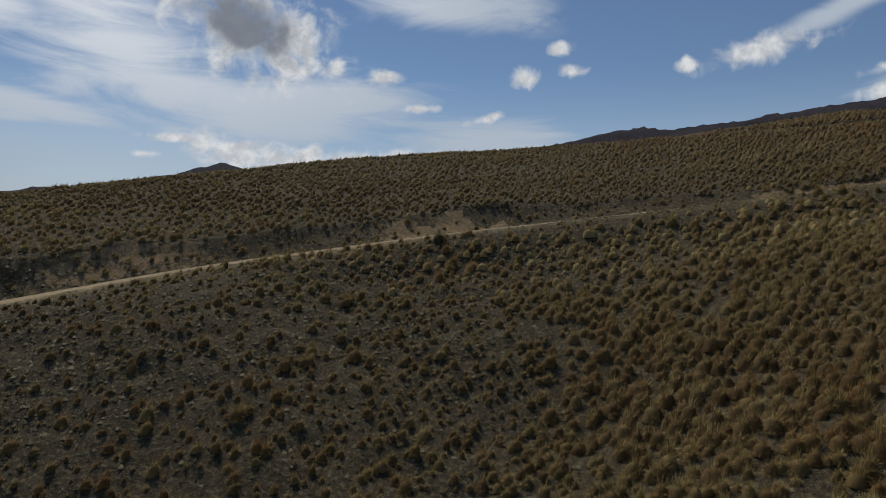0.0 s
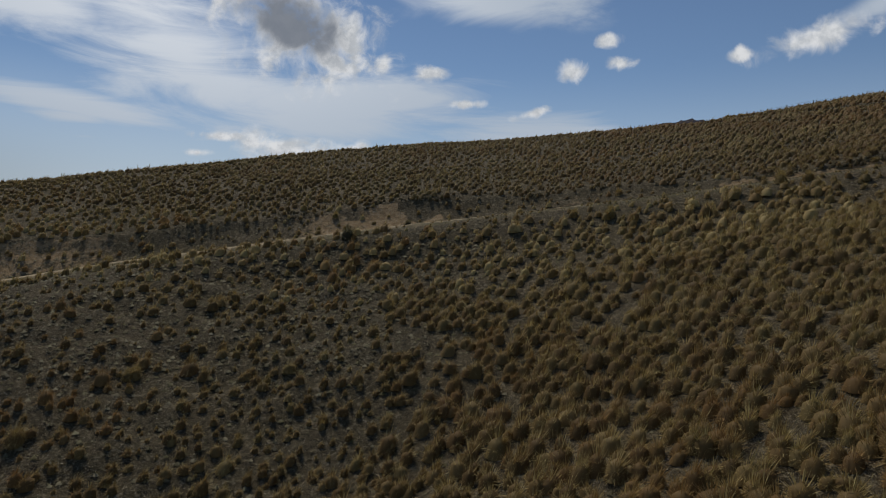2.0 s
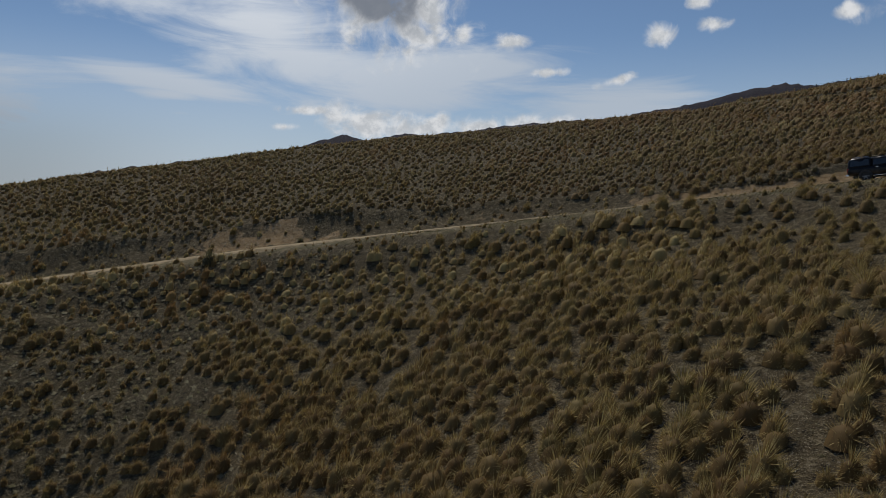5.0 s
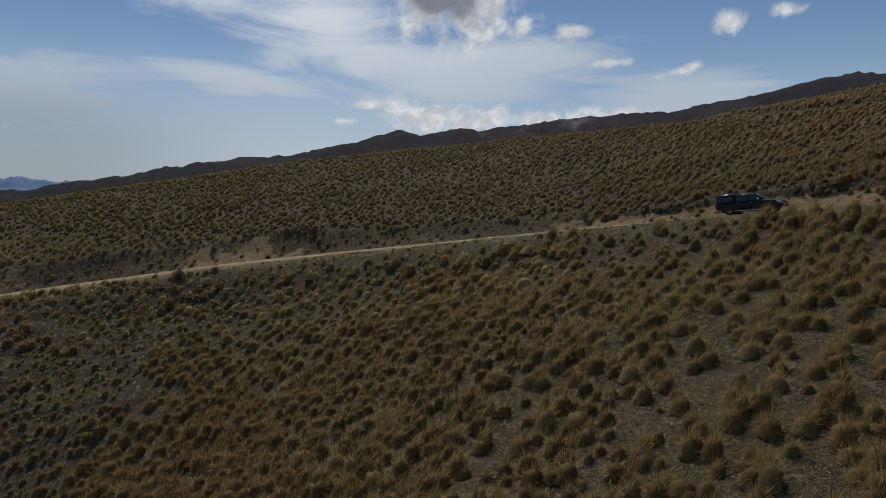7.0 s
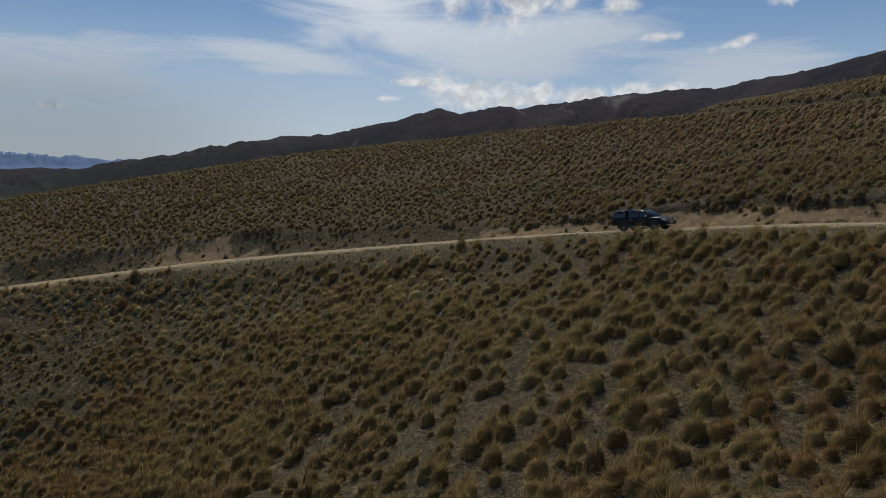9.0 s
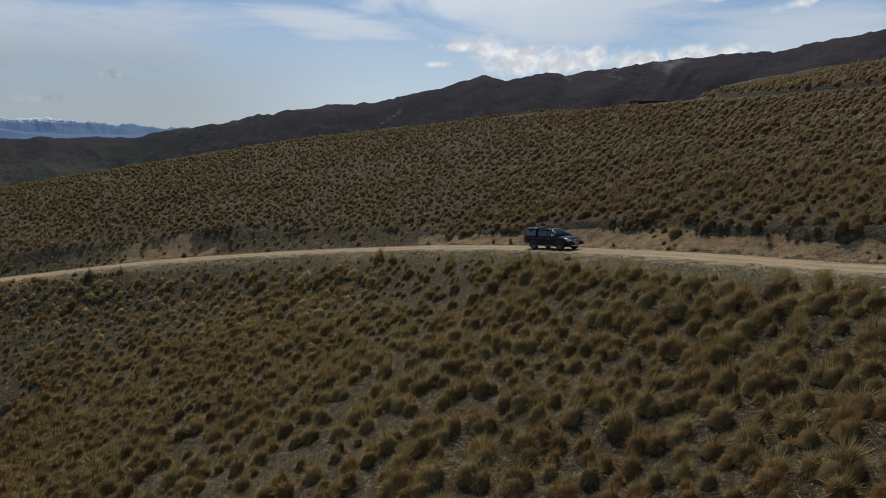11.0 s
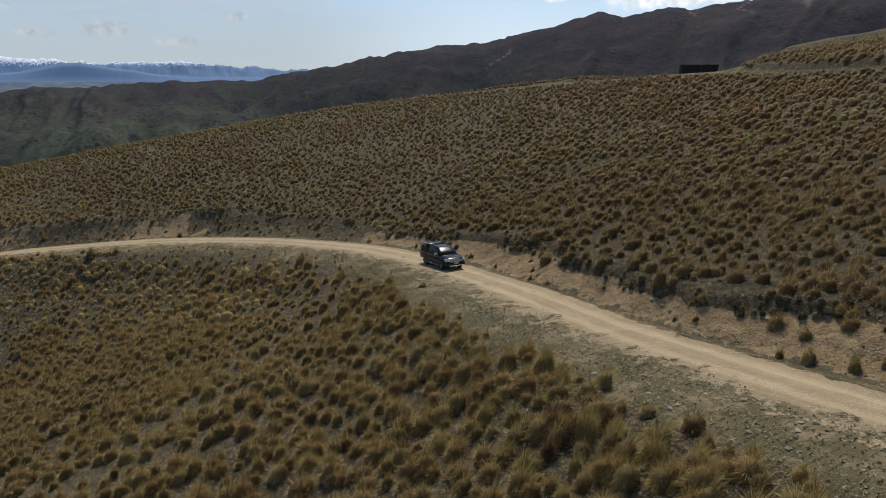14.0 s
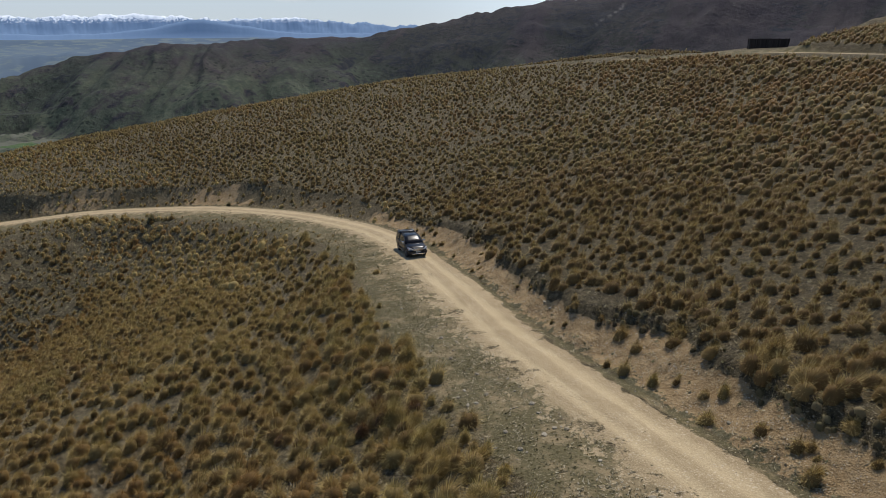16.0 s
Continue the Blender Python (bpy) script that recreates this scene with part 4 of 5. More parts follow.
def litter():
    """Dead leaves and broken stalks lying on soil and shoulder."""
    rng = np.random.default_rng(82)
    n = 90000
    x, y = np.r_[rng.uniform(20, 112, n), rng.uniform(-40, 20, n // 3)], np.r_[rng.uniform(29, 62, n), rng.uniform(34, 78, n // 3)]
    i = rng.integers(0, len(MAIN.p), 60000)
    i = i[(MAIN.p[i, 0] > 20) & (MAIN.p[i, 0] < 108)]
    off = np.where(rng.uniform(0, 1, len(i)) < 0.6, rng.uniform(-8, -2.0, len(i)), rng.uniform(2.2, 14, len(i)))
    x, y = np.r_[x, MAIN.p[i, 0] - MAIN.way[i, 1] * off], np.r_[y, MAIN.p[i, 1] + MAIN.way[i, 0] * off]
    z, road, verge, bank, off, off2 = land(x, y, True)
    keep = ((off < -2.2) | (off > 2.2)) & (fbm(x, y, 1.6, 3, 83) + 0.5 * rng.uniform(-1, 1, len(x)) > -0.1)
    x, y, z = x[keep], y[keep], z[keep]
    n = len(x)
    az = rng.uniform(0, 2 * np.pi, n)
    ln, w = 0.07 + 0.20 * rng.uniform(0, 1, n) ** 2, 0.012 + 0.03 * rng.uniform(0, 1, n)
    o, q = np.stack([np.cos(az), np.sin(az), rng.uniform(-0.1, 0.6, n)], -1), np.stack([-np.sin(az), np.cos(az), 0 * az], -1)
    base = np.stack([x, y, z + 0.03], -1)
    co = np.stack([base - q * w[:, None], base + q * w[:, None], base + o * ln[:, None]], 1).reshape(-1, 3)
    mesh = bpy.data.meshes.new("litter")
    mesh.vertices.add(3 * n)
    mesh.vertices.foreach_set("co", co.astype(np.float32).ravel())
    mesh.loops.add(3 * n)
    mesh.loops.foreach_set("vertex_index", np.arange(3 * n, dtype=np.int32))
    mesh.polygons.add(n)
    mesh.polygons.foreach_set("loop_start", np.arange(0, 3 * n, 3, dtype=np.int32))
    mesh.update(calc_edges=True)
    tint = np.stack([np.repeat(rng.uniform(0, 1, n), 3), np.repeat(rng.uniform(-1, 1, n), 3).clip(0, 1), np.zeros(3 * n), np.ones(3 * n)], -1)
    lay = mesh.attributes.new("tint", "FLOAT_COLOR", "POINT")
    lay.data.foreach_set("color", tint.astype(np.float32).ravel())
    mesh.materials.append(STRAW)
    tagged(new("grass_litter", mesh), "dead straw and broken stalks lying on the soil", "litter", kind="stuff")


STRAW = tussock_material("dead straw", (0.14, 0.118, 0.07), (0.26, 0.215, 0.125), (0.46, 0.39, 0.26))
litter()


# ---- helpers for things ----
def mesh_of(bm, name, mats, smooth_faces=False):
    me = bpy.data.meshes.new(name)
    bmesh.ops.recalc_face_normals(bm, faces=bm.faces)
    bm.to_mesh(me)
    bm.free()
    for m in mats if isinstance(mats, (list, tuple)) else [mats]:
        me.materials.append(m)
    if smooth_faces:
        me.polygons.foreach_set("use_smooth", np.ones(len(me.polygons), dtype=bool))
    return me


def part(name, bm, mat, parent, label="", smooth_faces=False):
    ob = new(name, mesh_of(bm, name, mat, smooth_faces))
    ob.parent = parent
    if label:
        tagged(ob, label)
    return ob


def box(bm, x0, x1, y0, y1, z0, z1, bevel=0.0):
    r = bmesh.ops.create_cube(bm, size=1)["verts"]
    for v in r:
        v.co = Vector(((x0 + x1) / 2 + v.co.x * (x1 - x0), (y0 + y1) / 2 + v.co.y * (y1 - y0), (z0 + z1) / 2 + v.co.z * (z1 - z0)))
    if bevel:
        bmesh.ops.bevel(bm, geom=list({e for v in r for e in v.link_edges}), offset=bevel, segments=2, affect="EDGES", profile=0.6)
    return bm


def loft(sections):
    """A closed skin through cross sections of equal point counts."""
    bm = bmesh.new()
    rows = [[bm.verts.new(p) for p in s] for s in sections]
    n = len(rows[0])
    for a, b in zip(rows, rows[1:]):
        for i in range(n):
            bm.faces.new((a[i], a[(i + 1) % n], b[(i + 1) % n], b[i]))
    bm.faces.new(rows[0])
    bm.faces.new(rows[-1][::-1])
    return bm


def slab(corners, thick):
    """A thin plate through four or more corners in one plane."""
    bm = bmesh.new()
    c = [Vector(p) for p in corners]
    n = (c[1] - c[0]).cross(c[2] - c[0]).normalized() * thick
    lo, hi = [bm.verts.new(p) for p in c], [bm.verts.new(p + n) for p in c]
    k = len(c)
    bm.faces.new(lo[::-1])
    bm.faces.new(hi)
    for i in range(k):
        bm.faces.new((lo[i], lo[(i + 1) % k], hi[(i + 1) % k], hi[i]))
    return bm


def tube(points, radius, sides=8):
    rows = []
    pts = [Vector(p) for p in points]
    for i, p in enumerate(pts):
        d = (pts[min(i + 1, len(pts) - 1)] - pts[max(i - 1, 0)]).normalized()
        a = d.cross(Vector((0, 0, 1)) if abs(d.z) < 0.9 else Vector((1, 0, 0))).normalized()
        b = d.cross(a)
        rows.append([p + radius * (math.cos(t) * a + math.sin(t) * b) for t in np.linspace(0, 2 * math.pi, sides, endpoint=False)])
    return loft(rows)


def plain(name, color, rough, metal=0.0, spec=0.5, grain=0.0, scale=20.0):
    m, k = material(name)
    p = k.tree.nodes.new("ShaderNodeTexCoord").outputs["Object"]
    n = k.noise(p, scale, 5.0)
    col = k.mix(k.math("MULTIPLY", k.step(n, 0.4, 0.75), grain), color, tuple(min(1, c * 1.6 + 0.05) for c in color)) if grain else (*color, 1)
    finish(k, col, rough, metal=metal, spec=spec)
    return m


def paint_material():
    m, k = material("black car paint with road dust")
    p = k.tree.nodes.new("ShaderNodeTexCoord").outputs["Object"]
    dust = k.step(k.noise(p, 2.2, 6.0, 0.65), 0.35, 0.9)
    sep = k.tree.nodes.new("ShaderNodeSeparateXYZ")
    k.put(sep.inputs[0], p)
    low = k.step(sep.outputs[2], 1.0, 0.35)
    f = k.math("ADD", k.math("MULTIPLY", dust, 0.05), k.math("MULTIPLY", k.math("MULTIPLY", low, dust), 0.45))
    b = finish(k, k.mix(f, (0.006, 0.006, 0.008), (0.26, 0.21, 0.15)), 0.28, spec=0.16)
    k.put(b.inputs["Coat Weight"], 0.15)
    k.put(b.inputs["Coat Roughness"], 0.08)
    return m


PAINT = paint_material()
GLASS = plain("tinted car glass", (0.012, 0.014, 0.015), 0.05, spec=0.9)
CHROME = plain("chrome", (0.75, 0.75, 0.76), 0.15, metal=1.0)
PLASTIC = plain("black trim plastic", (0.02, 0.02, 0.02), 0.6, grain=0.1)
TYRE = plain("dusty tyre rubber", (0.025, 0.024, 0.022), 0.85, grain=0.35, scale=9)
RIM = plain("grey alloy", (0.22, 0.22, 0.22), 0.35, metal=0.9)
LENS = plain("headlamp glass", (0.62, 0.64, 0.66), 0.08, spec=0.9)
RED = plain("tail lamp red", (0.35, 0.02, 0.015), 0.15)
AMBER = plain("indicator amber", (0.6, 0.25, 0.03), 0.2)
PLATE = plain("number plate white", (0.75, 0.75, 0.72), 0.5)
INK = plain("plate ink", (0.02, 0.02, 0.025), 0.6)


def hull(x, w, zb, zt, crown=0.03, tuck=0.06):
    half = [(0.0, zb), (w * 0.80, zb), (w - 0.02, zb + 0.10), (w, zb + 0.24), (w - 0.005, zt - 0.20), (w - tuck * 0.5, zt - 0.06), (w - tuck - 0.05, zt), (w * 0.5, zt + crown * 0.8), (0.0, zt + crown)]
    full = half + [(-y, z) for y, z in half[-2:0:-1]]
    return [(x, y, z) for y, z in full]


def house_section(x, wb, wt, zb, zt):
    """Cab or canopy: narrow at the roof, with rounded roof edges."""
    half = [(0, zb), (wb, zb), (wb - 0.01, zb + 0.05), (wt + 0.03, max(zt - 0.10, zb + 0.06)), (wt - 0.03, max(zt - 0.02, zb + 0.07)), (wt * 0.6, zt + 0.012), (0, zt + 0.02)]
    full = half + [(-y, z) for y, z in half[-2:0:-1]]
    return [(x, y, z) for y, z in full]


def wheel(car, x, y, side):
    w = new("wheel")
    w.parent = car
    w.location = (x, y, 0.39)
    prof = [(-0.12, 0.25), (-0.135, 0.33), (-0.11, 0.38), (-0.05, 0.392), (0.05, 0.392), (0.11, 0.38), (0.135, 0.33), (0.12, 0.25)]
    bm = bmesh.new()
    rows = []
    for a in np.linspace(0, 2 * math.pi, 28, endpoint=False):
        rows.append([bm.verts.new((r * math.cos(a), o, r * math.sin(a))) for o, r in prof])
    for i in range(28):
        p, q = rows[i], rows[(i + 1) % 28]
        for j in range(len(prof)):
            bm.faces.new((p[j], p[(j + 1) % len(prof)], q[(j + 1) % len(prof)], q[j]))
    part("tyre", bm, TYRE, w, smooth_faces=True)
    bm = bmesh.new()
    bmesh.ops.create_cone(bm, cap_ends=True, segments=24, radius1=0.245, radius2=0.22, depth=0.16, matrix=Matrix.Rotation(-side * math.pi / 2, 4, "X"))
    part("rim_barrel", bm, PLASTIC, w)
    bm = bmesh.new()
    for i in range(6):
        b2 = bmesh.new()
        box(b2, 0.03, 0.235, -0.02, 0.02, -0.032, 0.032, 0.006)
        b2.transform(Matrix.Translation((0, side * 0.095, 0)) @ Matrix.Rotation(i * math.pi / 3, 4, "Y"))
        me = bpy.data.meshes.new("tmp")
        b2.to_mesh(me)
        b2.free()
        bm.from_mesh(me)
        bpy.data.meshes.remove(me)
    bmesh.ops.create_cone(bm, cap_ends=True, segments=16, radius1=0.06, radius2=0.05, depth=0.05, matrix=Matrix.Translation((0, side * 0.1, 0)) @ Matrix.Rotation(math.pi / 2, 4, "X"))
    part("rim", bm, RIM, w, "six-spoke grey alloy rim")
    return w


def pickup():
    car = new("pickup_truck")
    tagged(car, "black double-cab pickup with a black canopy on a gravel track", "pickup truck")
    body = part("body", loft([hull(-2.63, 0.82, 0.62, 1.08), hull(-2.58, 0.88, 0.56, 1.14), hull(-2.2, 0.905, 0.50, 1.16), hull(-1.05, 0.91, 0.44, 1.15), hull(0.0, 0.91, 0.44, 1.12),
                              hull(1.0, 0.91, 0.44, 1.12), hull(1.4, 0.905, 0.44, 1.12, 0.05), hull(2.0, 0.89, 0.44, 1.05, 0.06), hull(2.35, 0.86, 0.42, 0.98, 0.05),
                              hull(2.55, 0.78, 0.42, 0.88, 0.04), hull(2.66, 0.66, 0.46, 0.74, 0.02)]), PAINT, car, smooth_faces=True)
    part("cab", loft([house_section(1.42, 0.80, 0.76, 1.08, 1.16), house_section(1.0, 0.83, 0.73, 1.08, 1.43), house_section(0.62, 0.845, 0.70, 1.08, 1.66), house_section(0.36, 0.85, 0.69, 1.08, 1.74),
                      house_section(-0.3, 0.85, 0.69, 1.08, 1.775), house_section(-1.02, 0.85, 0.69, 1.08, 1.76)]), PAINT, car, smooth_faces=True)
    canopy = part("canopy", loft([house_section(-1.06, 0.86, 0.72, 1.12, 1.80), house_section(-1.6, 0.865, 0.74, 1.12, 1.83), house_section(-2.3, 0.86, 0.73, 1.12, 1.81), house_section(-2.5, 0.85, 0.69, 1.12, 1.72),
                         house_section(-2.58, 0.83, 0.6, 1.12, 1.50)]), PAINT, car, "fibreglass canopy over the tray", smooth_faces=True)
    part("windscreen", slab([(1.34, 0.66, 1.19), (0.50, 0.60, 1.705), (0.50, -0.60, 1.705), (1.34, -0.66, 1.19)], -0.03), GLASS, car, "raked windscreen")
    for s in (1, -1):
        yb, yt = 0.835 * s, 0.735 * s
        t = 0.022 * -s
        part("front_side_window", slab([(1.08, yb, 1.19), (0.22, yb + 0.008 * s, 1.19), (0.22, yt, 1.63), (0.58, yt, 1.60)], t), GLASS, car)
        part("rear_side_window", slab([(0.14, yb + 0.008 * s, 1.19), (-0.92, yb + 0.008 * s, 1.19), (-0.86, yt, 1.62), (0.14, yt, 1.63)], t), GLASS, car)
        part("side_window", slab([(-1.18, 0.862 * s, 1.22), (-2.42, 0.86 * s, 1.22), (-2.36, 0.772 * s, 1.66), (-1.18, 0.772 * s, 1.68)], t), GLASS, canopy, "dark canopy window")
        part("sill_step", box(bmesh.new(), -0.95, 1.05, 0.86 * s - 0.09, 0.86 * s + 0.09, 0.36, 0.41, 0.02), CHROME, car, "bright side step")
        for dx in (0.28, -0.72):
            part("door_handle", box(bmesh.new(), dx - 0.02, dx + 0.17, 0.90 * s - 0.02, 0.90 * s + 0.03, 1.00, 1.04, 0.012), CHROME, car, "chrome door handle")
        for dx in (1.18, 0.18, -0.98):
            part("door_seam", box(bmesh.new(), dx - 0.006, dx + 0.006, 0.905 * s - 0.01, 0.905 * s + 0.008, 0.52, 1.08), PLASTIC, car)
        m = part("mirror", box(bmesh.new(), 0.92, 1.06, 0.99 * s - 0.12, 0.99 * s + 0.12, 1.17, 1.35, 0.035), CHROME, car, "chrome wing mirror")
        part("mirror_arm", box(bmesh.new(), 0.97, 1.03, 0.85 * s - 0.06, 0.85 * s + 0.06, 1.16, 1.20, 0.01), PLASTIC, m)
        h = part("headlight", slab([(2.30, 0.89 * s, 1.00), (2.60, 0.62 * s, 0.96), (2.66, 0.46 * s, 0.80), (2.50, 0.84 * s, 0.78)], 0.04 * s), LENS, car, "clear headlamp swept back along the wing")
        part("indicator", slab([(2.375, 0.872 * s, 0.93), (2.46, 0.80 * s, 0.92), (2.49, 0.80 * s, 0.84), (2.43, 0.85 * s, 0.84)], 0.035 * s), AMBER, h)
        part("tail_light", box(bmesh.new(), -2.64, -2.50, 0.80 * s - 0.07, 0.80 * s + 0.10, 0.78, 1.08, 0.02), RED, car, "red tail lamp")
        part("fog_lamp", box(bmesh.new(), 2.52, 2.62, 0.62 * s - 0.06, 0.62 * s + 0.06, 0.52, 0.60, 0.02), LENS, car)
        part("roof_rail", tube([(0.25, 0.62 * s, 1.77), (0.15, 0.62 * s, 1.80), (-0.85, 0.62 * s, 1.815), (-0.95, 0.62 * s, 1.78)], 0.018), PLASTIC, car)
        part("canopy_rail", tube([(-1.2, 0.6 * s, 1.83), (-1.3, 0.6 * s, 1.88), (-2.2, 0.6 * s, 1.87), (-2.3, 0.6 * s, 1.82)], 0.018), CHROME, canopy)
        part("mud_flap", box(bmesh.new(), -1.92, -1.89, 0.78 * s - 0.13, 0.78 * s + 0.13, 0.28, 0.52), PLASTIC, car)
    part("rear_window", slab([(-2.585, 0.60, 1.20), (-2.585, -0.60, 1.20), (-2.535, -0.56, 1.58), (-2.535, 0.56, 1.58)], -0.03), GLASS, canopy)
    grille = part("grille", box(bmesh.new(), 2.55, 2.68, -0.46, 0.46, 0.70, 0.93, 0.02), PLASTIC, car)
    for z in (0.75, 0.82, 0.89):
        part("grille_bar", box(bmesh.new(), 2.62, 2.71, -0.45, 0.45, z - 0.018, z + 0.018, 0.006), CHROME, grille, "chrome grille bar")
    part("front_bumper", box(bmesh.new(), 2.40, 2.70, -0.84, 0.84, 0.44, 0.66, 0.06), PAINT, car)
    part("bumper_bar", box(bmesh.new(), 2.64, 2.74, -0.58, 0.58, 0.40, 0.47, 0.015), CHROME, car, "silver skid bar under the bumper")
    plate = part("number_plate", box(bmesh.new(), 2.695, 2.715, -0.19, 0.19, 0.56, 0.67), PLATE, car, "white number plate")
    part("plate_bar", box(bmesh.new(), 2.713, 2.722, -0.14, 0.14, 0.59, 0.64), INK, plate)
    part("rear_bumper", box(bmesh.new(), -2.74, -2.52, -0.86, 0.86, 0.48, 0.64, 0.04), CHROME, car, "chrome rear bumper")
    part("tailgate_seam", box(bmesh.new(), -2.645, -2.625, -0.68, 0.68, 1.085, 1.10), PLASTIC, car)
    part("bonnet_scoop_line", box(bmesh.new(), 1.42, 1.46, -0.72, 0.72, 1.135, 1.165, 0.01), PLASTIC, car)
    part("snorkel", tube([(1.3, -0.90, 0.98), (1.15, -0.88, 1.15), (0.72, -0.78, 1.62), (0.66, -0.77, 1.80), (0.74, -0.77, 1.86)], 0.04), PLASTIC, car)
    for x in (1.62, -1.42):
        for s in (1, -1):
            bm = bmesh.new()
            bmesh.ops.create_cone(bm, cap_ends=True, segments=24, radius1=0.47, radius2=0.46, depth=0.03, matrix=Matrix.Translation((x, 0.903 * s, 0.42)) @ Matrix.Rotation(math.pi / 2, 4, "X"))
            for v in bm.verts:
                v.co.z = max(v.co.z, 0.44)
            part("wheel_arch", bm, PLASTIC, car)
            wheel(car, x, 0.80 * s, s)
    part("chassis", box(bmesh.new(), -2.3, 2.3, -0.55, 0.55, 0.30, 0.50, 0.05), PLASTIC, car)
    return car


def stand_on_road(ob, x, aside=0.0):
    """Set a vehicle on the main track at that x, along it and level with its fall."""
    i = int(np.argmin(np.abs(MAIN.p[:, 0] - x)))
    p, d = MAIN.p[i], MAIN.way[i]
    q = MAIN.p[min(i + 8, len(MAIN.p) - 1)] - MAIN.p[i - 8]
    pitch = math.atan2(q[2], math.hypot(q[0], q[1]))
    ob.matrix_world = Matrix.Translation((p[0] - d[1] * aside, p[1] + d[0] * aside, p[2] - 0.045)) @ Matrix.Rotation(math.atan2(d[1], d[0]), 4, "Z") @ Matrix.Rotation(-pitch, 4, "Y") @ Matrix.Translation((-0.22, 0, 0)) @ Matrix.Scale(1.08, 4)


truck = pickup()
stand_on_road(truck, 59.6, 0.1)


# ---- timber pen by the upper track ----
def board_material():
    m, k = material("weathered dark boards")
    p = k.tree.nodes.new("ShaderNodeTexCoord").outputs["Object"]
    rnd = k.tree.nodes.new("ShaderNodeObjectInfo").outputs["Random"]
    n = k.noise(p, 14.0, 5.0, 0.7)
    col = k.mix(rnd, (0.022, 0.017, 0.015), (0.055, 0.042, 0.036))
    col = k.mix(k.math("MULTIPLY", k.step(n, 0.5, 0.8), 0.5), col, (0.10, 0.08, 0.07))
    finish(k, col, 0.85, n, 0.5, 0.01)
    return m


BOARD = board_material()


def timber_pen(a, b, height, deep):
    """A close-boarded yard: posts, rails and upright boards on four sides."""
    pen = new("timber_pen")
    tagged(pen, "dark weathered close-boarded stock pen with a leaning end", "stock pen")
    a, b = Vector(a), Vector(b)
    z0 = float(min(land([a.x], [a.y])[0], land([b.x], [b.y])[0])) - 0.05
    run = (b - a).length
    pen.matrix_world = Matrix.Translation((a.x, a.y, z0)) @ Matrix.Rotation(math.atan2(b.y - a.y, b.x - a.x), 4, "Z")
    rng = random.Random(5)
    width = 0.19
    shared = mesh_of(box(bmesh.new(), 0, width, -0.012, 0.012, 0.02, height, 0.003), "board", BOARD)
    n = int(run / 0.205)
    spots = [(i * 0.205, 0.0, 0) for i in range(n)] + [(i * 0.205, deep, 0) for i in range(n)]
    m = int(deep / 0.205)
    spots += [(0.0, i * 0.205, 90) for i in range(m)] + [(run, i * 0.205, 90) for i in range(m)]
    for x, y, turn in spots:
        o = new("board", shared)
        o.parent = pen
        lean = 7.0 * (x / run) ** 2
        o.matrix_local = pose(x + rng.uniform(-0.01, 0.01), y, 0, 0, lean + rng.uniform(-0.8, 0.8) if turn == 0 else 0, turn) @ Matrix.Diagonal((1, 1, rng.uniform(0.94, 1.0), 1))
    for y in (0.04, deep - 0.04):
        for z in (0.35, height - 0.3):
            part("rail", box(bmesh.new(), -0.05, run + 0.1, y - 0.03, y + 0.03, z - 0.06, z + 0.06, 0.008), BOARD, pen)
        for i in range(5):
            x = i * run / 4
            part("post", box(bmesh.new(), x - 0.07, x + 0.07, y - 0.07, y + 0.07, -0.3, height + 0.08, 0.012), BOARD, pen)
    return pen


timber_pen((49.2, 192.7, 0), (56.4, 196.2, 0), 2.3, 3.2)


# ---- fence on the ridge ----
def ridge_fence():
    fence = new("fence")
    tagged(fence, "old timber posts and thin wires along the ridge", "fence")
    wood = plain("grey fence wood", (0.10, 0.085, 0.07), 0.9, grain=0.4)
    wire = plain("fence wire", (0.12, 0.12, 0.12), 0.5, metal=0.6)
    xs = [84, 90, 96, 102, 108, 114]
    tops = []
    for i, x in enumerate(xs):
        y = 184.0 - 1.2 * i
        z = float(land([x], [y])[0])
        part("post", box(bmesh.new(), x - 0.08, x + 0.08, y - 0.08, y + 0.08, z - 0.4, z + 1.35, 0.02), wood, fence)
        tops.append((x, y, z))
    for h in (0.5, 0.85, 1.2):
        part("wire", tube([(x, y, z + h) for x, y, z in tops], 0.012, 5), wire, fence)


ridge_fence()


# ---- stones ----
def stone_material():
    m, k = material("pale schist")
    p = k.tree.nodes.new("ShaderNodeTexCoord").outputs["Object"]
    rnd = k.tree.nodes.new("ShaderNodeObjectInfo").outputs["Random"]
    isl = k.tree.nodes.new("ShaderNodeNewGeometry").outputs["Random Per Island"]
    n = k.noise(p, 9.0, 6.0, 0.7)
    col = k.mix(k.math("FRACT", k.math("ADD", rnd, isl)), (0.23, 0.195, 0.135), (0.44, 0.38, 0.285))
    col = k.mix(k.math("MULTIPLY", k.step(n, 0.45, 0.7), 0.6), col, (0.14, 0.125, 0.10))
    finish(k, col, 0.9, n, 0.6, 0.02)
    return m


STONE = stone_material()


def lump(seed, flat=0.55):
    rng = random.Random(seed)
    bm = bmesh.new()
    bmesh.ops.create_icosphere(bm, subdivisions=1, radius=0.5)
    for v in bm.verts:
        v.co = Vector((v.co.x * rng.uniform(0.7, 1.25), v.co.y * rng.uniform(0.6, 1.0), v.co.z * flat * rng.uniform(0.7, 1.2)))
    return bm


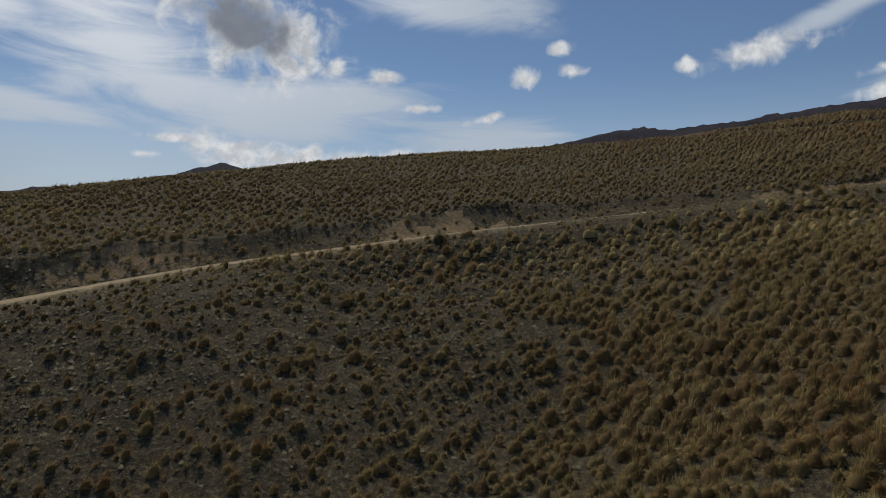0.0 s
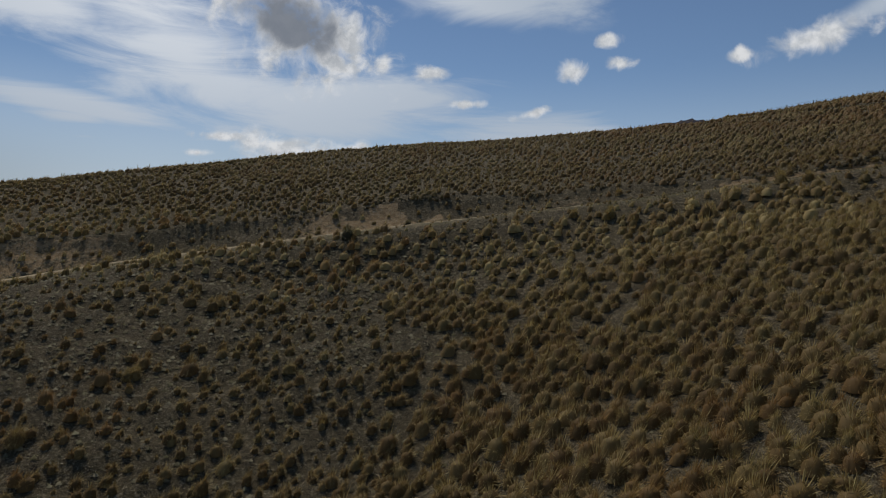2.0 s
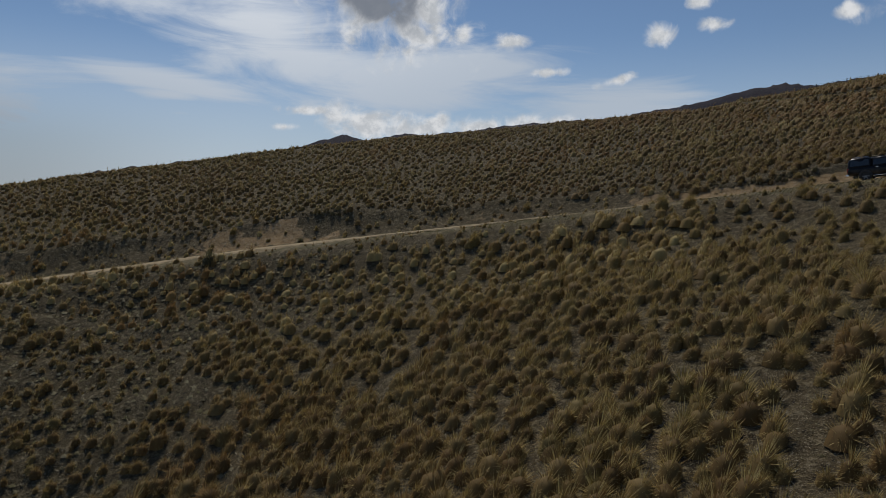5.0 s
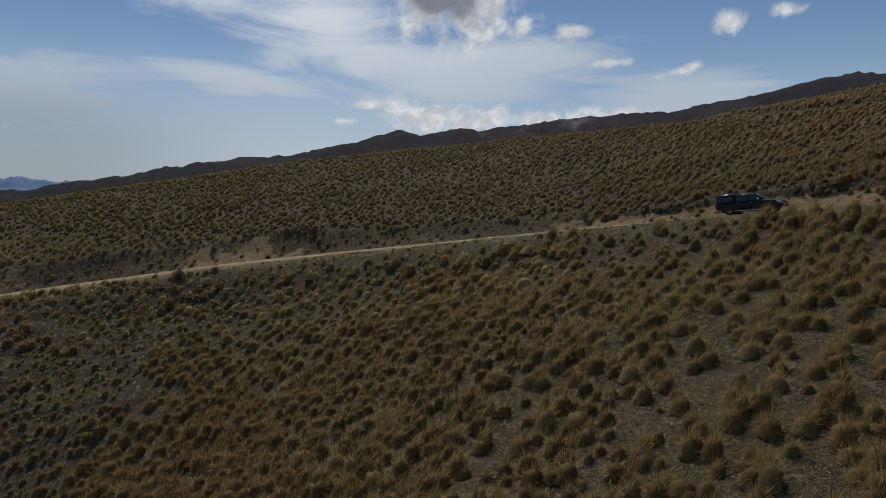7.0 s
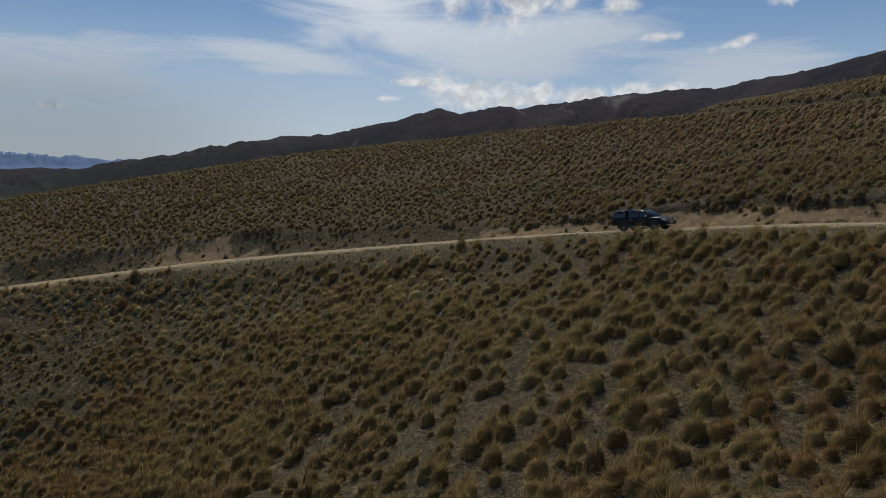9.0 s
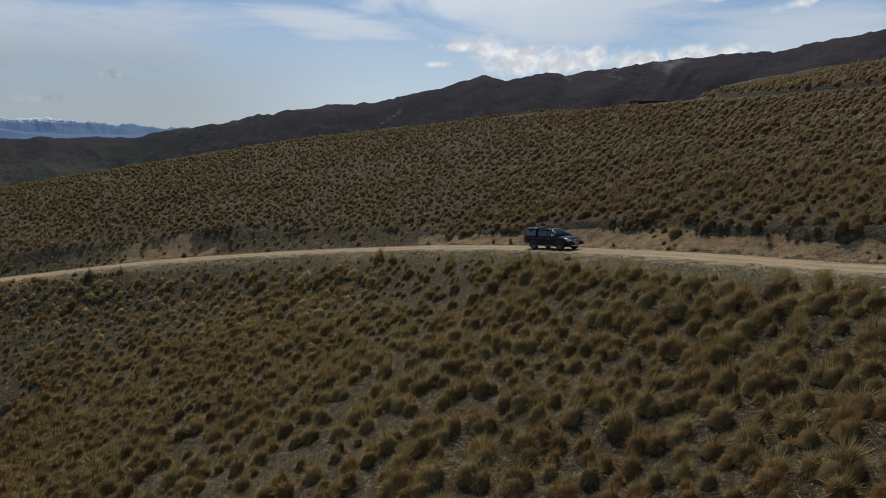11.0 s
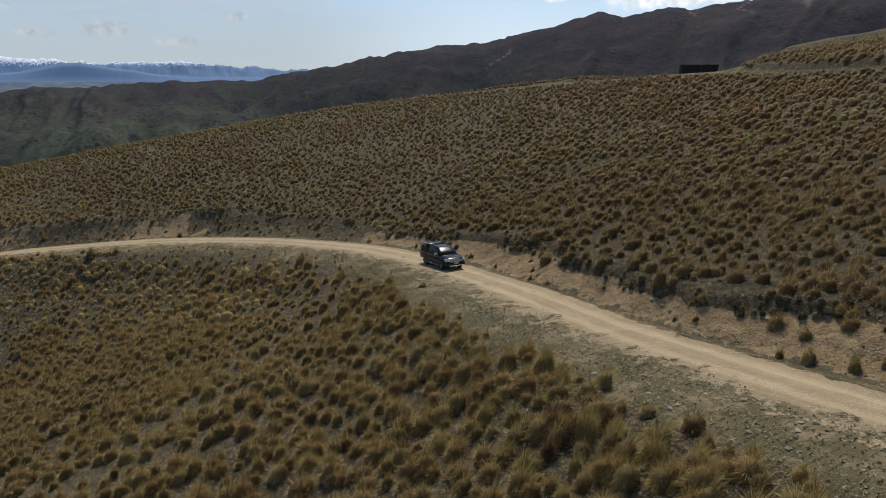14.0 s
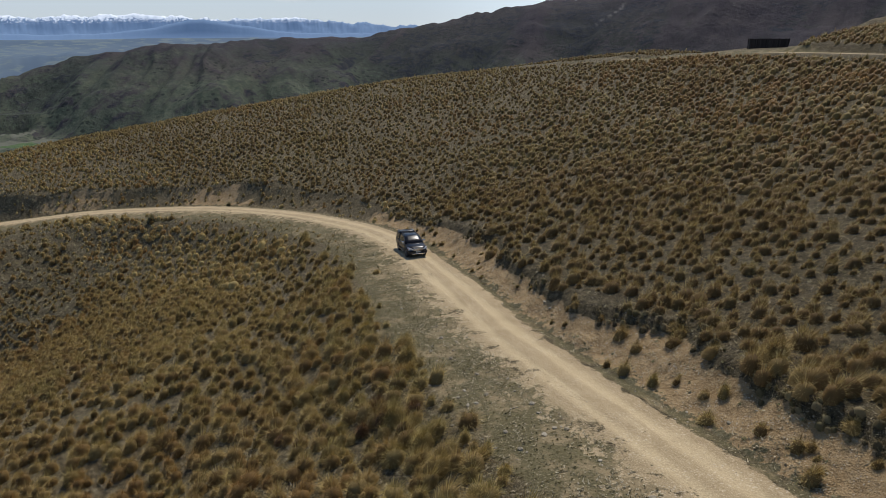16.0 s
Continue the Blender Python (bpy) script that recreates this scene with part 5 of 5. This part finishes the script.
def stones():
    meshes = [mesh_of(lump(i), "stone", STONE) for i in range(6)]
    rng = random.Random(7)
    spots = []
    while len(spots) < 150:
        i = rng.randrange(len(MAIN.p))
        p, d = MAIN.p[i], MAIN.way[i]
        if not 30 < p[0] < 104 or (p[0] < 66 and rng.random() < 0.6):
            continue
        off = rng.choice((rng.uniform(-7.5, -3.0), rng.uniform(-6.5, -4.0), rng.uniform(2.3, 5.5), rng.uniform(-4.0, -2.6)))
        spots.append((p[0] - d[1] * off, p[1] + d[0] * off))
    zs = land([s[0] for s in spots], [s[1] for s in spots])
    for (x, y), z in zip(spots, zs):
        ob = new("stone", rng.choice(meshes))
        s = 0.12 + 0.26 * rng.random() ** 2
        ob.matrix_world = pose(x, y, z + 0.04 * s, rng.uniform(-12, 12), rng.uniform(-12, 12), rng.uniform(0, 360)) @ Matrix.Diagonal((s, s, s, 1))
        tagged(ob, "pale weathered schist stone lying beside the track", "stone", "stones along the track")


stones()


def loose_stones():
    """Gravel and shards over shoulder, bank and slope, in one mesh."""
    rng = np.random.default_rng(8)
    base = []
    for seed in range(4):
        b = lump(20 + seed, 0.5)
        b.verts.ensure_lookup_table()
        base.append((np.array([v.co[:] for v in b.verts]), np.array([[v.index for v in f.verts] for f in b.faces])))
        b.free()
    i = rng.integers(0, len(MAIN.p), 4600)
    i = i[(MAIN.p[i, 0] > -40) & (MAIN.p[i, 0] < 106)]
    off = np.where(rng.uniform(0, 1, len(i)) < 0.6, rng.uniform(-9, -2.4, len(i)), rng.uniform(2.1, 6.5, len(i)))
    x, y = MAIN.p[i, 0] - MAIN.way[i, 1] * off, MAIN.p[i, 1] + MAIN.way[i, 0] * off
    x, y = np.r_[x, rng.uniform(-40, 105, 1200)], np.r_[y, rng.uniform(30, 75, 1200)]
    z = land(x, y)
    s = 0.035 + 0.14 * rng.uniform(0, 1, len(x)) ** 4
    a = rng.uniform(0, 6.28, len(x))
    cos, tri, n = [], [], 0
    for j in range(len(x)):
        v, f = base[j % 4]
        c, q = math.cos(a[j]), math.sin(a[j])
        cos.append(np.stack([x[j] + s[j] * (c * v[:, 0] - q * v[:, 1]), y[j] + s[j] * (q * v[:, 0] + c * v[:, 1]), z[j] + s[j] * (v[:, 2] + 0.08)], -1))
        tri.append(f + n)
        n += len(v)
    me = bpy.data.meshes.new("loose_stones")
    me.from_pydata(np.concatenate(cos), [], np.concatenate(tri))
    me.materials.append(STONE)
    tagged(new("loose_stones", me), "pale gravel and schist shards strewn along the track", "gravel", kind="stuff")


loose_stones()


# ---- the larger tussocks, one by one: x, y, width ----
ON_EDGE = ((67.5, 59.2, 2.03), (72.1, 55.5, 2.03), (76.8, 54.6, 1.90), (78.5, 53.2, 2.19), (82.8, 49.7, 1.17), (85.9, 47.1, 2.25), (81.2, 48.5, 2.40), (82.8, 48.1, 2.22),
        (62.4, 65.1, 1.13), (60.5, 63.3, 2.35), (55.8, 64.6, 2.30), (74.8, 53.1, 2.11), (69.6, 55.8, 2.20), (87.9, 45.9, 2.71), (80.0, 51.9, 1.73), (64.6, 59.3, 1.92),
        (51.3, 67.6, 2.51), (75.8, 51.0, 1.15), (73.7, 49.4, 1.77), (71.4, 47.5, 1.72), (68.8, 45.8, 2.02), (79.8, 46.9, 1.25), (41.5, 72.2, 2.63), (76.9, 47.4, 1.57),
        (84.6, 46.2, 1.87), (77.3, 49.2, 1.62), (60.8, 61.5, 2.25), (25.1, 72.7, 2.02), (21.6, 73.8, 1.55), (43.6, 71.2, 3.06))
ON_BANK = ((88.1, 61.8, 1.46), (91.9, 58.2, 1.13), (95.6, 55.9, 1.37), (95.7, 57.6, 1.06), (100.5, 53.5, 1.41), (96.6, 59.5, 1.50), (69.9, 70.7, 0.99), (101.2, 56.0, 1.30),
        (91.0, 62.6, 1.37), (97.1, 60.1, 1.81), (83.9, 63.5, 0.98), (55.7, 79.4, 1.22), (44.4, 83.6, 1.19), (-5.8, 85.5, 1.49), (54.7, 80.2, 1.50), (28.8, 87.8, 1.91))
ON_SLOPE = ((61.8, 40.6, 1.86), (44.1, 45.5, 1.85), (65.8, 37.0, 1.94), (63.6, 36.1, 1.39), (-15.2, 42.6, 2.40), (-12.0, 49.7, 2.07))


def lone_tussocks(spots, tall, blades, dark, label, group, seed):
    rng = np.random.default_rng(seed)
    kinds = []
    for i in range(6):
        tint = np.array([[rng.uniform(0.4 * dark, dark), max(0, rng.uniform(-0.3, 1.0)), 0.0]])
        kinds.append(tussock_mesh("tussock", np.zeros((1, 3)), np.array([1.0]), tint, blades, seed + i, 6.2 / blades, sides=9, rings=3, core_shade=0.4 + 0.5 * (dark < 0.7)))
    z = land([p[0] for p in spots], [p[1] for p in spots])
    for (x, y, w), zz in zip(spots, z):
        ob = new("tussock", kinds[int(rng.integers(0, 6))])
        s = min(w, 2.1) * 0.86
        ob.matrix_world = pose(x, y, zz - 0.05, 0, 0, rng.uniform(-40, 40)) @ Matrix.Diagonal((s, s, s * tall * rng.uniform(0.9, 1.15) * (0.72 if 50 < x < 73 else 1.0), 1))
        tagged(ob, label, "tussock grass", group)


lone_tussocks(ON_EDGE, 1.08, 2200, 1.0, "large olive-brown snow tussock on the outer edge of the track", "tussocks along the track edge", 90)
lone_tussocks(ON_BANK, 0.9, 1000, 0.4, "brown tussock rooted in the bare cut bank", "tussocks on the cut bank", 100)
lone_tussocks(ON_SLOPE, 0.9, 1300, 0.6, "broad golden snow tussock on the stony slope below the track", "tussocks on the slope", 110)


def small_edge_tussocks():
    """Lesser tussocks on the outer edge and in the drain, between the large ones."""
    rng = np.random.default_rng(9)
    spots, low = [], []
    for i in range(0, len(MAIN.p), 5):
        p, d = MAIN.p[i], MAIN.way[i]
        if not -20 < p[0] < 104:
            continue
        off = rng.uniform(-10.5, -6.9)
        if rng.uniform() < (0.85 if p[0] > 56 else 0.12):
            spots.append((p[0] - d[1] * off, p[1] + d[0] * off, rng.uniform(0.6, 1.05 if p[0] < 76 else 1.45)))
        off = rng.uniform(2.7, 5.2)
        if rng.uniform() < (0.16 if p[0] > 30 else 0.12):
            low.append((p[0] - d[1] * off, p[1] + d[0] * off, rng.uniform(0.4, 0.8)))
    lone_tussocks(spots, 1.1, 900, 0.95, "middling brown snow tussock near the outer edge of the track", "tussocks along the track edge", 140)
    lone_tussocks(low, 0.9, 700, 0.35, "small brown tussock in the drain under the cut bank", "tussocks on the cut bank", 150)


small_edge_tussocks()


RUST = tussock_material("rusty tussock blades", (0.12, 0.062, 0.026), (0.22, 0.125, 0.048), (0.34, 0.22, 0.09))


def rusty_tussock(x, y, size, seed):
    mesh = tussock_mesh("tussock", np.zeros((1, 3)), np.array([1.0]), np.array([[0.5, 0.0, 0.0]]), 900, seed, 0.006, sides=9, rings=3, mat=RUST)
    ob = new("tussock", mesh)
    ob.matrix_world = pose(x, y, float(land([x], [y])[0]) - 0.05) @ Matrix.Diagonal((size, size, size, 1))
    tagged(ob, "rust-brown dying tussock on the slope edge below the track", "tussock grass", "rusty tussocks")


for rx, ry, rs in ((80.9, 48.6, 1.8), (82.2, 48.0, 1.6), (83.3, 49.0, 1.5), (81.6, 47.0, 1.3), (76.2, 45.6, 1.1)):
    rusty_tussock(rx, ry, rs, 130 + int(rx))


def roadside_bush(x, y, size, seed):
    mesh = tussock_mesh("bush", np.zeros((1, 3)), np.array([1.0]), np.array([[0.35, 0.9, 0.0]]), 600, seed, 0.013, lean=(0.05, 0.02), sides=9, rings=3, mat=SCRUB)
    ob = new("bush", mesh)
    ob.matrix_world = pose(x, y, float(land([x], [y])[0]) - 0.05) @ Matrix.Diagonal((size, size, size, 1))
    tagged(ob, "dark olive bush standing alone below the track", "bush", "bushes by the track")


roadside_bush(-1.5, 72.6, 2.0, 121)
roadside_bush(3.4, 84.0, 1.3, 122)
